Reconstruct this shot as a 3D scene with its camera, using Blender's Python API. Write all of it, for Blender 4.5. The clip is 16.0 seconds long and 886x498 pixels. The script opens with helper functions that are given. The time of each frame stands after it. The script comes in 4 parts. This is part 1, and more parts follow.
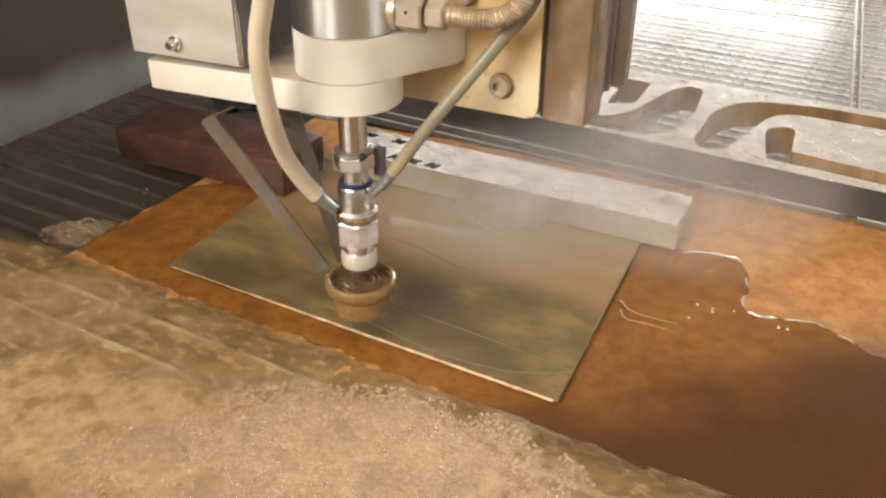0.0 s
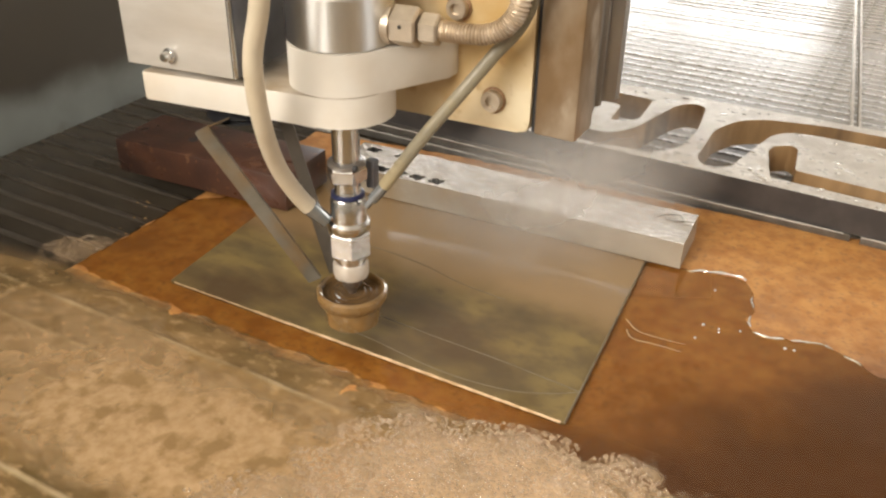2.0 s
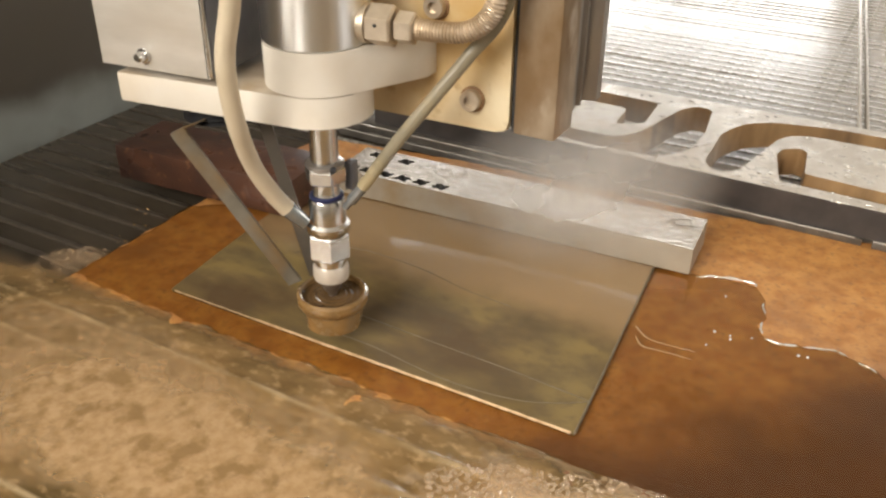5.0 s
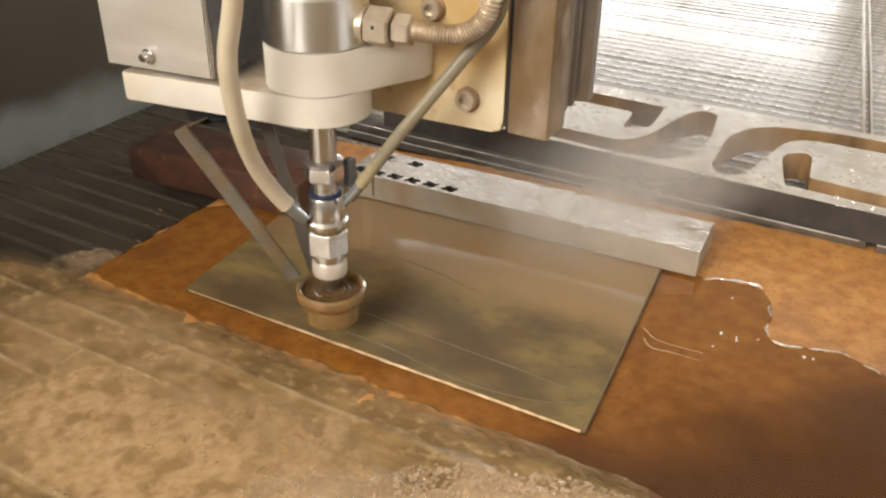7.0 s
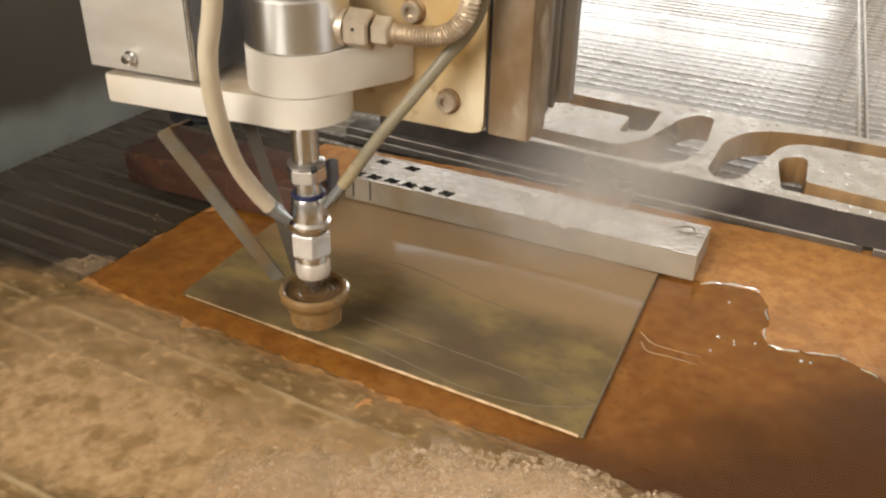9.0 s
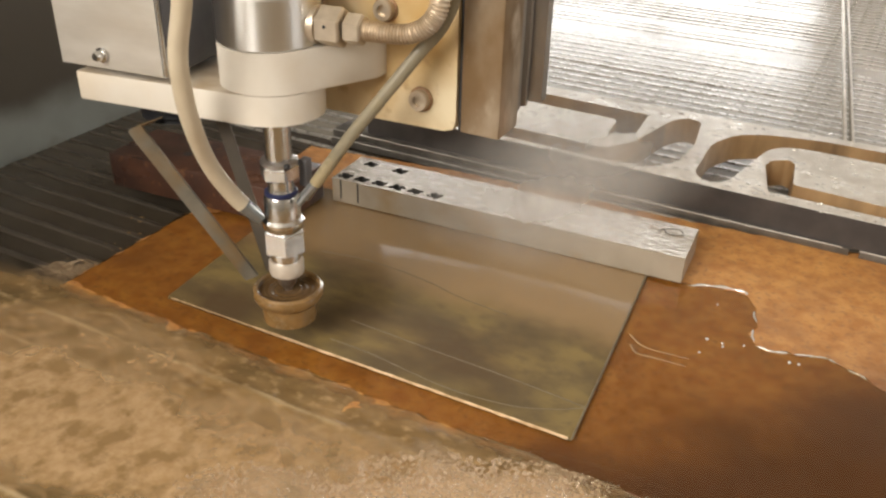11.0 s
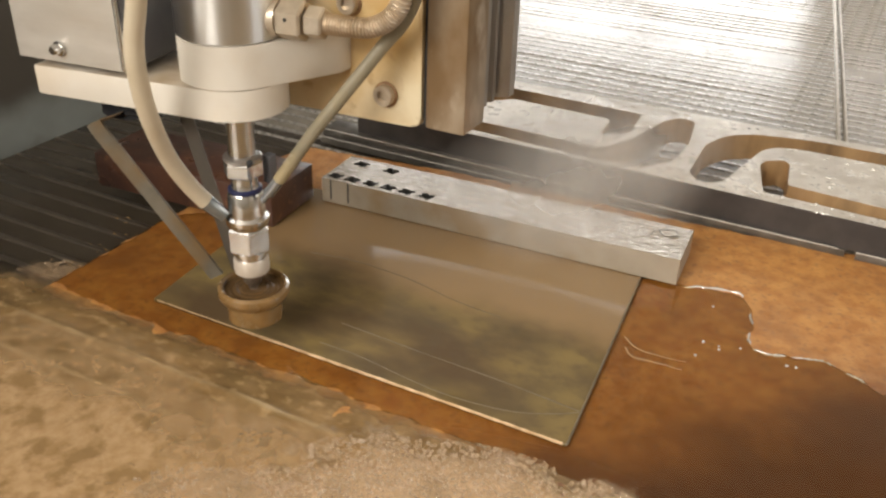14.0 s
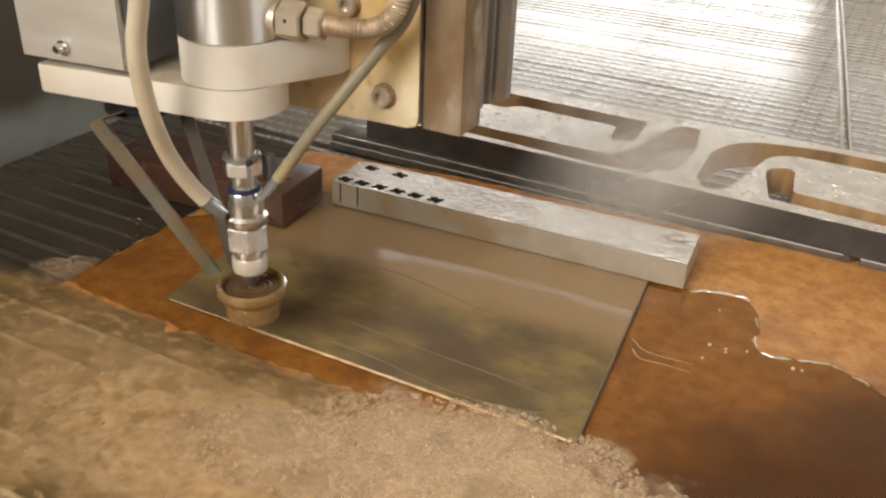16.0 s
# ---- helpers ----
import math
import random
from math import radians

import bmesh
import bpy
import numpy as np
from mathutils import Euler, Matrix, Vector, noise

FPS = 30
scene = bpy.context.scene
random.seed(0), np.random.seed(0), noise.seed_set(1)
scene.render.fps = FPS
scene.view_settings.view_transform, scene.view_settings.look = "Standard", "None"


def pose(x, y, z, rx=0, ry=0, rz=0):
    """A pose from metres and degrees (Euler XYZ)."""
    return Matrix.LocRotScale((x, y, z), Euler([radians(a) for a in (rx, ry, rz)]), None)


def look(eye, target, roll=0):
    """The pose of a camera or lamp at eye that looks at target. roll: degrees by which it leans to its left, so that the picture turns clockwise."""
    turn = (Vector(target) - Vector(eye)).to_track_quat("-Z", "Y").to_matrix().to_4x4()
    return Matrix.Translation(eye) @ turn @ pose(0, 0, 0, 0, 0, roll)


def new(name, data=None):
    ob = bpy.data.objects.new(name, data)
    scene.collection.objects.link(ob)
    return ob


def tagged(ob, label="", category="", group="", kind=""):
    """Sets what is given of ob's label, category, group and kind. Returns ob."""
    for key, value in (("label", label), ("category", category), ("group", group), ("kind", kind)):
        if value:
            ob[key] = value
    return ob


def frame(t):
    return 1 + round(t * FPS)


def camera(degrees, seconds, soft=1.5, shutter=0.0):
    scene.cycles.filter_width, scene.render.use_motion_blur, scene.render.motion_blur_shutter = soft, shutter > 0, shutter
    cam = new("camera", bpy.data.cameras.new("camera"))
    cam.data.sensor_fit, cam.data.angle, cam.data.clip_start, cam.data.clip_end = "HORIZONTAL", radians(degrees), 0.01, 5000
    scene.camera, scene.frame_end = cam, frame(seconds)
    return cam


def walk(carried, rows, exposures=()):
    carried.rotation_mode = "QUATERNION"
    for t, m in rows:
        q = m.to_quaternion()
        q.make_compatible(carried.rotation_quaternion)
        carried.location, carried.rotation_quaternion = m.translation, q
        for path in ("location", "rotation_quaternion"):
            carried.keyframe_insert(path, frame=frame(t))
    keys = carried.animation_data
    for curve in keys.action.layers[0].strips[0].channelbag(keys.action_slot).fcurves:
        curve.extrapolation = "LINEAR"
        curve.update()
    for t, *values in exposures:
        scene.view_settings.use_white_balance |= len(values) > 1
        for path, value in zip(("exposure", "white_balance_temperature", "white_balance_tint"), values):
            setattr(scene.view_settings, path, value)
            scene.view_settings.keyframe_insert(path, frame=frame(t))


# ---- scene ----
cam = camera(52.9, 16.0, soft=2.4)
# seconds, eye, turn
PATH = [
    (0.0, 0.1441, -0.4046, 0.3643, 58.95, -0.24, 29.19),
    (0.5, 0.1408, -0.4036, 0.3671, 59.01, -0.34, 29.06),
    (1.0, 0.1366, -0.4036, 0.3676, 59.15, -0.54, 29.01),
    (1.5, 0.1341, -0.4046, 0.3672, 59.24, -0.87, 29.12),
    (2.0, 0.1321, -0.4040, 0.3680, 59.52, -0.90, 28.95),
    (2.5, 0.1294, -0.4026, 0.3674, 59.74, -1.20, 28.74),
    (3.0, 0.1294, -0.3994, 0.3657, 59.84, -0.97, 28.65),
    (3.5, 0.1253, -0.3947, 0.3633, 59.77, -0.84, 28.69),
    (4.0, 0.1254, -0.3919, 0.3627, 59.75, -0.73, 28.77),
    (6.5, 0.1209, -0.4060, 0.3658, 59.97, -0.71, 28.97),
    (7.0, 0.1213, -0.4069, 0.3672, 59.96, -0.85, 29.01),
    (7.5, 0.1211, -0.4068, 0.3675, 59.98, -0.87, 29.02),
    (8.0, 0.1207, -0.4068, 0.3680, 60.15, -0.97, 28.96),
    (8.5, 0.1207, -0.4068, 0.3683, 60.23, -0.95, 28.82),
    (9.0, 0.1204, -0.4071, 0.3671, 60.25, -0.90, 28.75),
    (11.5, 0.1168, -0.4060, 0.3616, 60.66, -1.47, 27.79),
    (12.0, 0.1149, -0.4035, 0.3596, 60.70, -1.55, 27.64),
    (12.5, 0.1138, -0.4029, 0.3596, 60.76, -1.60, 27.44),
    (13.0, 0.1116, -0.4023, 0.3607, 60.60, -1.71, 27.41),
    (13.5, 0.1106, -0.3984, 0.3587, 60.49, -1.68, 27.50),
    (14.0, 0.1120, -0.3980, 0.3586, 60.63, -1.66, 27.39),
    (14.5, 0.1113, -0.4012, 0.3572, 60.69, -1.77, 27.48),
    (15.0, 0.1076, -0.4017, 0.3563, 60.76, -1.84, 27.40),
    (15.5, 0.1073, -0.4067, 0.3572, 60.83, -1.96, 27.50),
    (16.0, 0.1101, -0.4099, 0.3555, 61.37, -2.08, 27.62),
]
walk(cam, [(t, pose(*row)) for t, *row in PATH], exposures=[(0.0, -0.10), (2.5, -0.15), (6.5, -0.22), (9.0, -0.30), (11.5, -0.31), (16.0, -0.37)])

# ---- world and light ----
world = bpy.data.worlds.new("sky")
scene.world = world
world.use_nodes = True
wt = world.node_tree
sky = wt.nodes.new("ShaderNodeTexSky")
sky.sky_type, sky.sun_disc = "NISHITA", False
sky.sun_elevation, sky.sun_rotation = radians(40), radians(200)
wt.links.new(sky.outputs[0], wt.nodes["Background"].inputs[0])
wt.nodes["Background"].inputs[1].default_value = 0.1


def window_light(name, at, target, width, height, watts, colour):
    """An area lamp in a window's opening, for the daylight that comes through it."""
    data = bpy.data.lights.new(name, "AREA")
    data.shape, data.size, data.size_y, data.energy, data.color = "RECTANGLE", width, height, watts, colour
    ob = new(name, data)
    ob.matrix_world = look(at, target)
    return ob


window_light("daylight_north", (-1.9, 4.56, 0.63), (-1.9, 0, 0.63), 3.2, 0.86, 98, (1.0, 0.97, 0.93))
window_light("daylight_south", (-1.3, -3.06, 1.9), (-1.3, 0, 1.9), 3.0, 1.6, 300, (1.0, 0.935, 0.84))
# the clerestory lamp is an added fill that brightens reflections in bed and sheet
window_light("fill_clerestory", (-0.9, 4.56, 1.8), (-0.9, 0, 1.8), 5.2, 1.0, 28, (1.0, 0.95, 0.88))
window_light("daylight_east", (4.06, 1.05, 1.7), (0, 1.05, 1.7), 2.6, 1.3, 70, (1.0, 0.96, 0.90))
window_light("daylight_slot", (0.75, 4.56, 1.09), (0.75, 0, 1.09), 1.8, 0.05, 7, (1.0, 0.97, 0.93))

# ---- materials ----


def material(name, base, second=None, rough=0.5, metal=0.0, scale=40.0, rough_second=None, bump=0.0, bump_scale=200.0,
             third=None, third_scale=9.0, stretch=(1, 1, 1), ior=1.5, third_at=(0.5, 0.62), coat=0.0, speck=None, speck_scale=260.0, speck_at=(0.60, 0.68)):
    """A surface whose colour and gloss vary at two scales, with a fine relief."""
    m = bpy.data.materials.new(name)
    m.use_nodes = True
    nt = m.node_tree
    n, link = nt.nodes, nt.links.new
    bsdf = n["Principled BSDF"]
    bsdf.inputs["Metallic"].default_value = metal
    bsdf.inputs["IOR"].default_value = ior
    bsdf.inputs["Coat Weight"].default_value = coat
    bsdf.inputs["Coat Roughness"].default_value = 0.08
    coord, mapping = n.new("ShaderNodeTexCoord"), n.new("ShaderNodeMapping")
    mapping.inputs["Scale"].default_value = stretch
    link(coord.outputs["Object"], mapping.inputs[0])

    def noise_at(s, detail=4.0):
        t = n.new("ShaderNodeTexNoise")
        t.inputs["Scale"].default_value, t.inputs["Detail"].default_value = s, detail
        link(mapping.outputs[0], t.inputs["Vector"])
        return t

    def ramp(source, lo, hi):
        r = n.new("ShaderNodeMapRange")
        r.inputs["From Min"].default_value, r.inputs["From Max"].default_value = lo, hi
        link(source, r.inputs["Value"])
        return r.outputs[0]

    def mix(fac, a, b):
        x = n.new("ShaderNodeMix")
        x.data_type = "RGBA"
        link(fac, x.inputs[0])
        for k, v in ((6, a), (7, b)):
            if isinstance(v, tuple):
                x.inputs[k].default_value = (*v, 1)
            else:
                link(v, x.inputs[k])
        return x.outputs[2]

    fine = noise_at(scale)
    fac = ramp(fine.outputs[0], 0.35, 0.65)
    colour = mix(fac, base, second or tuple(c * 0.8 for c in base))
    if third:
        colour = mix(ramp(noise_at(third_scale, 6.0).outputs[0], *third_at), colour, third)
    if speck:
        colour = mix(ramp(noise_at(speck_scale, 8.0).outputs[0], *speck_at), colour, speck)
    link(colour, bsdf.inputs["Base Color"])
    r = n.new("ShaderNodeMapRange")
    r.inputs["To Min"].default_value, r.inputs["To Max"].default_value = rough, rough_second if rough_second is not None else rough * 1.3
    link(fac, r.inputs["Value"])
    link(r.outputs[0], bsdf.inputs["Roughness"])
    if bump:
        b = n.new("ShaderNodeBump")
        b.inputs["Strength"].default_value, b.inputs["Distance"].default_value = bump, 0.001
        link(noise_at(bump_scale).outputs[0], b.inputs["Height"])
        link(b.outputs[0], bsdf.inputs["Normal"])
    return m


def turned(m):
    """Fine lathe grooves round z: highlights stretch along the axis."""
    n, link = m.node_tree.nodes, m.node_tree.links.new
    bsdf, tangent = n["Principled BSDF"], n.new("ShaderNodeTangent")
    tangent.direction_type, tangent.axis = "RADIAL", "Z"
    bsdf.inputs["Anisotropic"].default_value = 0.85
    bsdf.inputs["Anisotropic Rotation"].default_value = 0.25
    link(tangent.outputs[0], bsdf.inputs["Tangent"])
    return m


def banded(m, pitch, first, colour, cover):
    """Broken pale lines where the slats lie just under the murky water."""
    n, link = m.node_tree.nodes, m.node_tree.links.new
    bsdf = n["Principled BSDF"]
    old = bsdf.inputs["Base Color"].links[0].from_socket
    coord, split, bend, sway, wave, line, tex, gate, both, mix = (n.new("ShaderNode" + k) for k in (
        "TexCoord", "SeparateXYZ", "TexNoise", "Math", "Math", "MapRange", "TexNoise", "MapRange", "Math", "Mix"))
    sway.operation, wave.operation, both.operation, mix.data_type = "MULTIPLY_ADD", "PINGPONG", "MULTIPLY", "RGBA"
    link(coord.outputs["Object"], split.inputs[0])
    for t, scale in ((bend, 7), (tex, 13)):
        t.inputs["Scale"].default_value, t.inputs["Detail"].default_value = scale, 5
        link(coord.outputs["Object"], t.inputs["Vector"])
    sway.inputs[1].default_value = 0.004
    link(bend.outputs[0], sway.inputs[0])
    shift = n.new("ShaderNodeMath")
    shift.inputs[1].default_value = first + pitch / 2 - 0.002
    link(split.outputs[1], shift.inputs[0])
    link(shift.outputs[0], sway.inputs[2])
    wave.inputs[1].default_value = pitch / 2
    link(sway.outputs[0], wave.inputs[0])
    line.inputs["From Min"].default_value, line.inputs["From Max"].default_value = pitch * 0.49, pitch * 0.41
    line.inputs["To Min"].default_value, line.inputs["To Max"].default_value = cover, 0.0
    link(wave.outputs[0], line.inputs["Value"])
    gate.inputs["From Min"].default_value, gate.inputs["From Max"].default_value = 0.40, 0.58
    link(tex.outputs[0], gate.inputs["Value"])
    link(line.outputs[0], both.inputs[0])
    link(gate.outputs[0], both.inputs[1])
    link(both.outputs[0], mix.inputs[0])
    link(old, mix.inputs[6])
    mix.inputs[7].default_value = (*colour, 1)
    link(mix.outputs[2], bsdf.inputs["Base Color"])
    return m


STEEL = material("brushed_steel", (0.66, 0.65, 0.63), (0.60, 0.59, 0.57), 0.20, 1.0, 60, 0.25, 0.03, 900)
# upright light and dark streaks in the colour imitate reflections on the cylinder
INLET = turned(material("polished_cylinder", (0.86, 0.85, 0.83), (0.74, 0.73, 0.71), 0.30, 1.0, 45, 0.36, 0.0, 900, stretch=(1, 1, 0.04)))
NICKEL = material("nickel_fitting", (0.66, 0.58, 0.47), (0.50, 0.42, 0.32), 0.28, 0.75, 80, 0.45, 0.1, 500)
HOSE_ARMOUR = material("armoured_hose", (0.62, 0.52, 0.40), (0.42, 0.33, 0.23), 0.35, 0.55, 90, 0.5, 0.1, 500)
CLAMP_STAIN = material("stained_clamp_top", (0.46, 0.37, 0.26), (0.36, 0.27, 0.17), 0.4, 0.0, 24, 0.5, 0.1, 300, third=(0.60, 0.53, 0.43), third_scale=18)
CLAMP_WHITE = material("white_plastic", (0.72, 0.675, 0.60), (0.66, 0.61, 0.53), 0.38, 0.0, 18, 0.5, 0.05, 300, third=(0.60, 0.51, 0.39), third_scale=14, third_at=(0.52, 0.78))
COVER = material("aluminium_cover", (0.60, 0.565, 0.51), (0.52, 0.485, 0.43), 0.36, 0.25, 30, 0.45, 0.25, 110, stretch=(1, 1, 3), third=(0.50, 0.45, 0.38), third_scale=12, third_at=(0.5, 0.75))
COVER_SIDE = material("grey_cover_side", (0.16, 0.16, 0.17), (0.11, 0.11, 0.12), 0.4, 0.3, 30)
PLATE_PAINT = material("stained_mount_paint", (0.72, 0.62, 0.43), (0.64, 0.53, 0.34), 0.36, 0.0, 28, 0.5, 0.15, 250, third=(0.48, 0.31, 0.115), third_scale=13, third_at=(0.38, 0.62), speck=(0.33, 0.20, 0.08), speck_scale=70, speck_at=(0.58, 0.78))
RAIL_STEEL = material("stained_rail", (0.42, 0.345, 0.255), (0.33, 0.26, 0.18), 0.30, 0.45, 36, 0.45, 0.15, 300, third=(0.23, 0.150, 0.078), third_scale=18, third_at=(0.42, 0.60), stretch=(1, 1, 0.6), speck=(0.52, 0.44, 0.34), speck_scale=55, speck_at=(0.58, 0.72))
TUBE = material("stained_tube", (0.30, 0.25, 0.20), (0.20, 0.15, 0.11), 0.25, 0.7, 120, 0.4)
WASHER = material("rusty_washer", (0.30, 0.17, 0.08), (0.20, 0.11, 0.05), 0.45, 0.2, 200, 0.6, 0.2, 400)
RAIL_GREY = material("grey_guide", (0.44, 0.42, 0.40), (0.34, 0.32, 0.30), 0.24, 0.7, 50, 0.34, 0.05, 300, stretch=(1, 1, 0.3), third=(0.28, 0.24, 0.19), third_scale=14)
BLACK = material("black_rubber", (0.015, 0.015, 0.018), (0.03, 0.03, 0.03), 0.5, 0.0, 60)
BLUE_MARK = material("blue_seal", (0.02, 0.025, 0.09), (0.02, 0.025, 0.06), 0.35, 0.0, 60)
HOSE_TAN = material("tan_hose", (0.60, 0.52, 0.39), (0.54, 0.455, 0.325), 0.3, 0.0, 30, 0.45, 0.05, 300)
HOSE_CLEAR = material("clouded_hose", (0.27, 0.235, 0.165), (0.20, 0.175, 0.12), 0.18, 0.0, 40, 0.28, 0.05, 300, third=(0.33, 0.27, 0.16), third_scale=20)
HOSE_END = material("wet_hose_end", (0.34, 0.36, 0.37), (0.22, 0.24, 0.25), 0.16, 0.7, 60)
STRUT_STEEL = material("dull_strut", (0.22, 0.205, 0.17), (0.15, 0.138, 0.11), 0.42, 0.35, 50, 0.5, 0.1, 300, third=(0.22, 0.135, 0.05), third_scale=22, third_at=(0.48, 0.70))
# the rear strut is coloured much darker than the front one
STRUT_BROWN = material("dark_strut", (0.085, 0.066, 0.045), (0.055, 0.043, 0.030), 0.42, 0.3, 50, 0.55, 0.1, 300, third=(0.17, 0.115, 0.055), third_scale=20, third_at=(0.50, 0.70))
POOL = material("guard_water", (0.13, 0.075, 0.030), (0.09, 0.052, 0.022), 0.03, 0.0, 90, 0.06, 0.5, 160, ior=1.33)
GUARD = material("stained_guard", (0.26, 0.150, 0.055), (0.17, 0.100, 0.038), 0.2, 0.0, 60, 0.32, 0.2, 300, third=(0.22, 0.15, 0.08), third_scale=40, coat=0.6)
COLLET = material("white_collet", (0.66, 0.60, 0.52), (0.55, 0.48, 0.40), 0.3, 0.3, 60)
RUST = material("wet_rust", (0.53, 0.262, 0.074), (0.40, 0.172, 0.046), 0.46, 0.0, 75, 0.66, 0.0, 480, third=(0.29, 0.125, 0.040), third_scale=16, third_at=(0.50, 0.74), speck=(0.27, 0.13, 0.05), speck_scale=240, speck_at=(0.53, 0.76))
EDGE = material("bright_cut_edge", (0.72, 0.52, 0.31), (0.50, 0.33, 0.17), 0.3, 0.4, 120)
GROOVE = material("wet_groove", (0.17, 0.13, 0.072), (0.13, 0.098, 0.053), 0.5, 0.0, 90)
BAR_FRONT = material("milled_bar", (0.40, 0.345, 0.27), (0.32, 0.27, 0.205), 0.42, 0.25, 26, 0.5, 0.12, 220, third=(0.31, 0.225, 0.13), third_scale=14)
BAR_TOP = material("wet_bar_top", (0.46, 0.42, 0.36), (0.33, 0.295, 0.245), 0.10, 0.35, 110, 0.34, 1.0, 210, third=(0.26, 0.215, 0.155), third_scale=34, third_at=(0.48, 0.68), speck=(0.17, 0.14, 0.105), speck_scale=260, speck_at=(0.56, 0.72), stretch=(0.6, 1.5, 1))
# near black for the shade inside holes and slits, and for pen ink
HOLE = material("hole_shade_and_ink", (0.075, 0.07, 0.066), (0.045, 0.042, 0.04), 0.4, 0.4, 80)
BLOCK = material("oxide_block", (0.095, 0.042, 0.025), (0.060, 0.028, 0.019), 0.25, 0.1, 30, 0.38, 0.2, 200, third=(0.045, 0.023, 0.017), third_scale=14, speck=(0.15, 0.07, 0.035), speck_scale=120)
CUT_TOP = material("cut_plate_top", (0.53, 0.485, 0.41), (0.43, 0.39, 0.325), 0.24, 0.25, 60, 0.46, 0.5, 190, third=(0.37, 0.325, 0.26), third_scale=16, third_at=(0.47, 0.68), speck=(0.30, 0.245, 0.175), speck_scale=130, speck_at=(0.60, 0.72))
# sunlit hole walls and the shaded front are put into these two colours
CUT_WALL = material("cut_plate_wall", (0.46, 0.295, 0.145), (0.34, 0.205, 0.095), 0.40, 0.15, 60, 0.5, 0.35, 300, third=(0.20, 0.125, 0.065), third_scale=18, stretch=(1, 1, 0.25))
CUT_FRONT = material("shaded_plate_front", (0.075, 0.068, 0.064), (0.05, 0.045, 0.043), 0.35, 0.3, 40, 0.5, 0.1, 200)
STRIP = material("dark_wet_strip", (0.17, 0.155, 0.135), (0.11, 0.10, 0.085), 0.28, 0.5, 60, 0.4)
DIVIDER = material("bright_strip", (0.60, 0.56, 0.50), (0.50, 0.46, 0.40), 0.30, 0.6, 60, 0.4)
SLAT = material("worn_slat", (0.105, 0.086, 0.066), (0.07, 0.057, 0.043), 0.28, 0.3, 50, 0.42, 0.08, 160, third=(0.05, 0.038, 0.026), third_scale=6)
# paler copy for the far slats: haze and reflected light are in the colour
SLAT_HAZE = material("hazy_far_slat", (0.50, 0.475, 0.43), (0.40, 0.375, 0.335), 0.22, 0.55, 90, 0.34, 0.3, 220)
WATER = material("churned_water", (0.290, 0.184, 0.082), (0.185, 0.111, 0.043), 0.05, 0.0, 34, 0.14, 0.9, 85, third=(0.115, 0.078, 0.032), third_scale=11, ior=1.33, stretch=(1, 1.5, 1), third_at=(0.44, 0.68), speck=(0.41, 0.275, 0.140), speck_scale=95, speck_at=(0.52, 0.76))
banded(WATER, 0.034, 0.058, (0.42, 0.32, 0.185), 0.9)
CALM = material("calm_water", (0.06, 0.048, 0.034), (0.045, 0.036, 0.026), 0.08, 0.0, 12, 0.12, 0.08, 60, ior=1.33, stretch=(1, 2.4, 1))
FOAM = material("tan_foam", (0.50, 0.350, 0.215), (0.36, 0.240, 0.128), 0.22, 0.0, 150, 0.4, 0.9, 330, third=(0.27, 0.19, 0.105), third_scale=30, third_at=(0.48, 0.75))
MURK = material("aerated_water", (0.47, 0.315, 0.170), (0.36, 0.228, 0.108), 0.07, 0.0, 120, 0.18, 0.9, 110, third=(0.27, 0.170, 0.076), third_scale=48, ior=1.33)
# far water is painted pale for the haze and brightness it reflects
FAR_WATER = material("hazy_far_water", (0.25, 0.225, 0.185), (0.19, 0.17, 0.14), 0.16, 0.0, 30, 0.26, 0.25, 90, ior=1.33, stretch=(1, 2.4, 1))


def soften(m, length, width, cover, grain=30.0):
    """Let a patch thin out to clear water towards its rim, in ragged islands."""
    n, link = m.node_tree.nodes, m.node_tree.links.new
    coord, mapping, dist, tex, spread, add = (n.new("ShaderNode" + k) for k in ("TexCoord", "Mapping", "VectorMath", "TexNoise", "MapRange", "Math"))
    mapping.inputs["Scale"].default_value = (2 / length, 2 / width, 0)
    dist.operation, add.operation = "LENGTH", "MULTIPLY_ADD"
    link(coord.outputs["Object"], mapping.inputs[0])
    link(mapping.outputs[0], dist.inputs[0])
    tex.inputs["Scale"].default_value, tex.inputs["Detail"].default_value = grain, 10
    tex.inputs["Roughness"].default_value = 0.6
    link(coord.outputs["Object"], tex.inputs["Vector"])
    add.inputs[1].default_value = -1.6
    link(tex.outputs[0], add.inputs[0])
    link(dist.outputs["Value"], add.inputs[2])
    spread.inputs["From Min"].default_value, spread.inputs["From Max"].default_value = 0.02, -0.30
    spread.inputs["To Max"].default_value = cover
    link(add.outputs[0], spread.inputs["Value"])
    link(spread.outputs[0], n["Principled BSDF"].inputs["Alpha"])
    return m


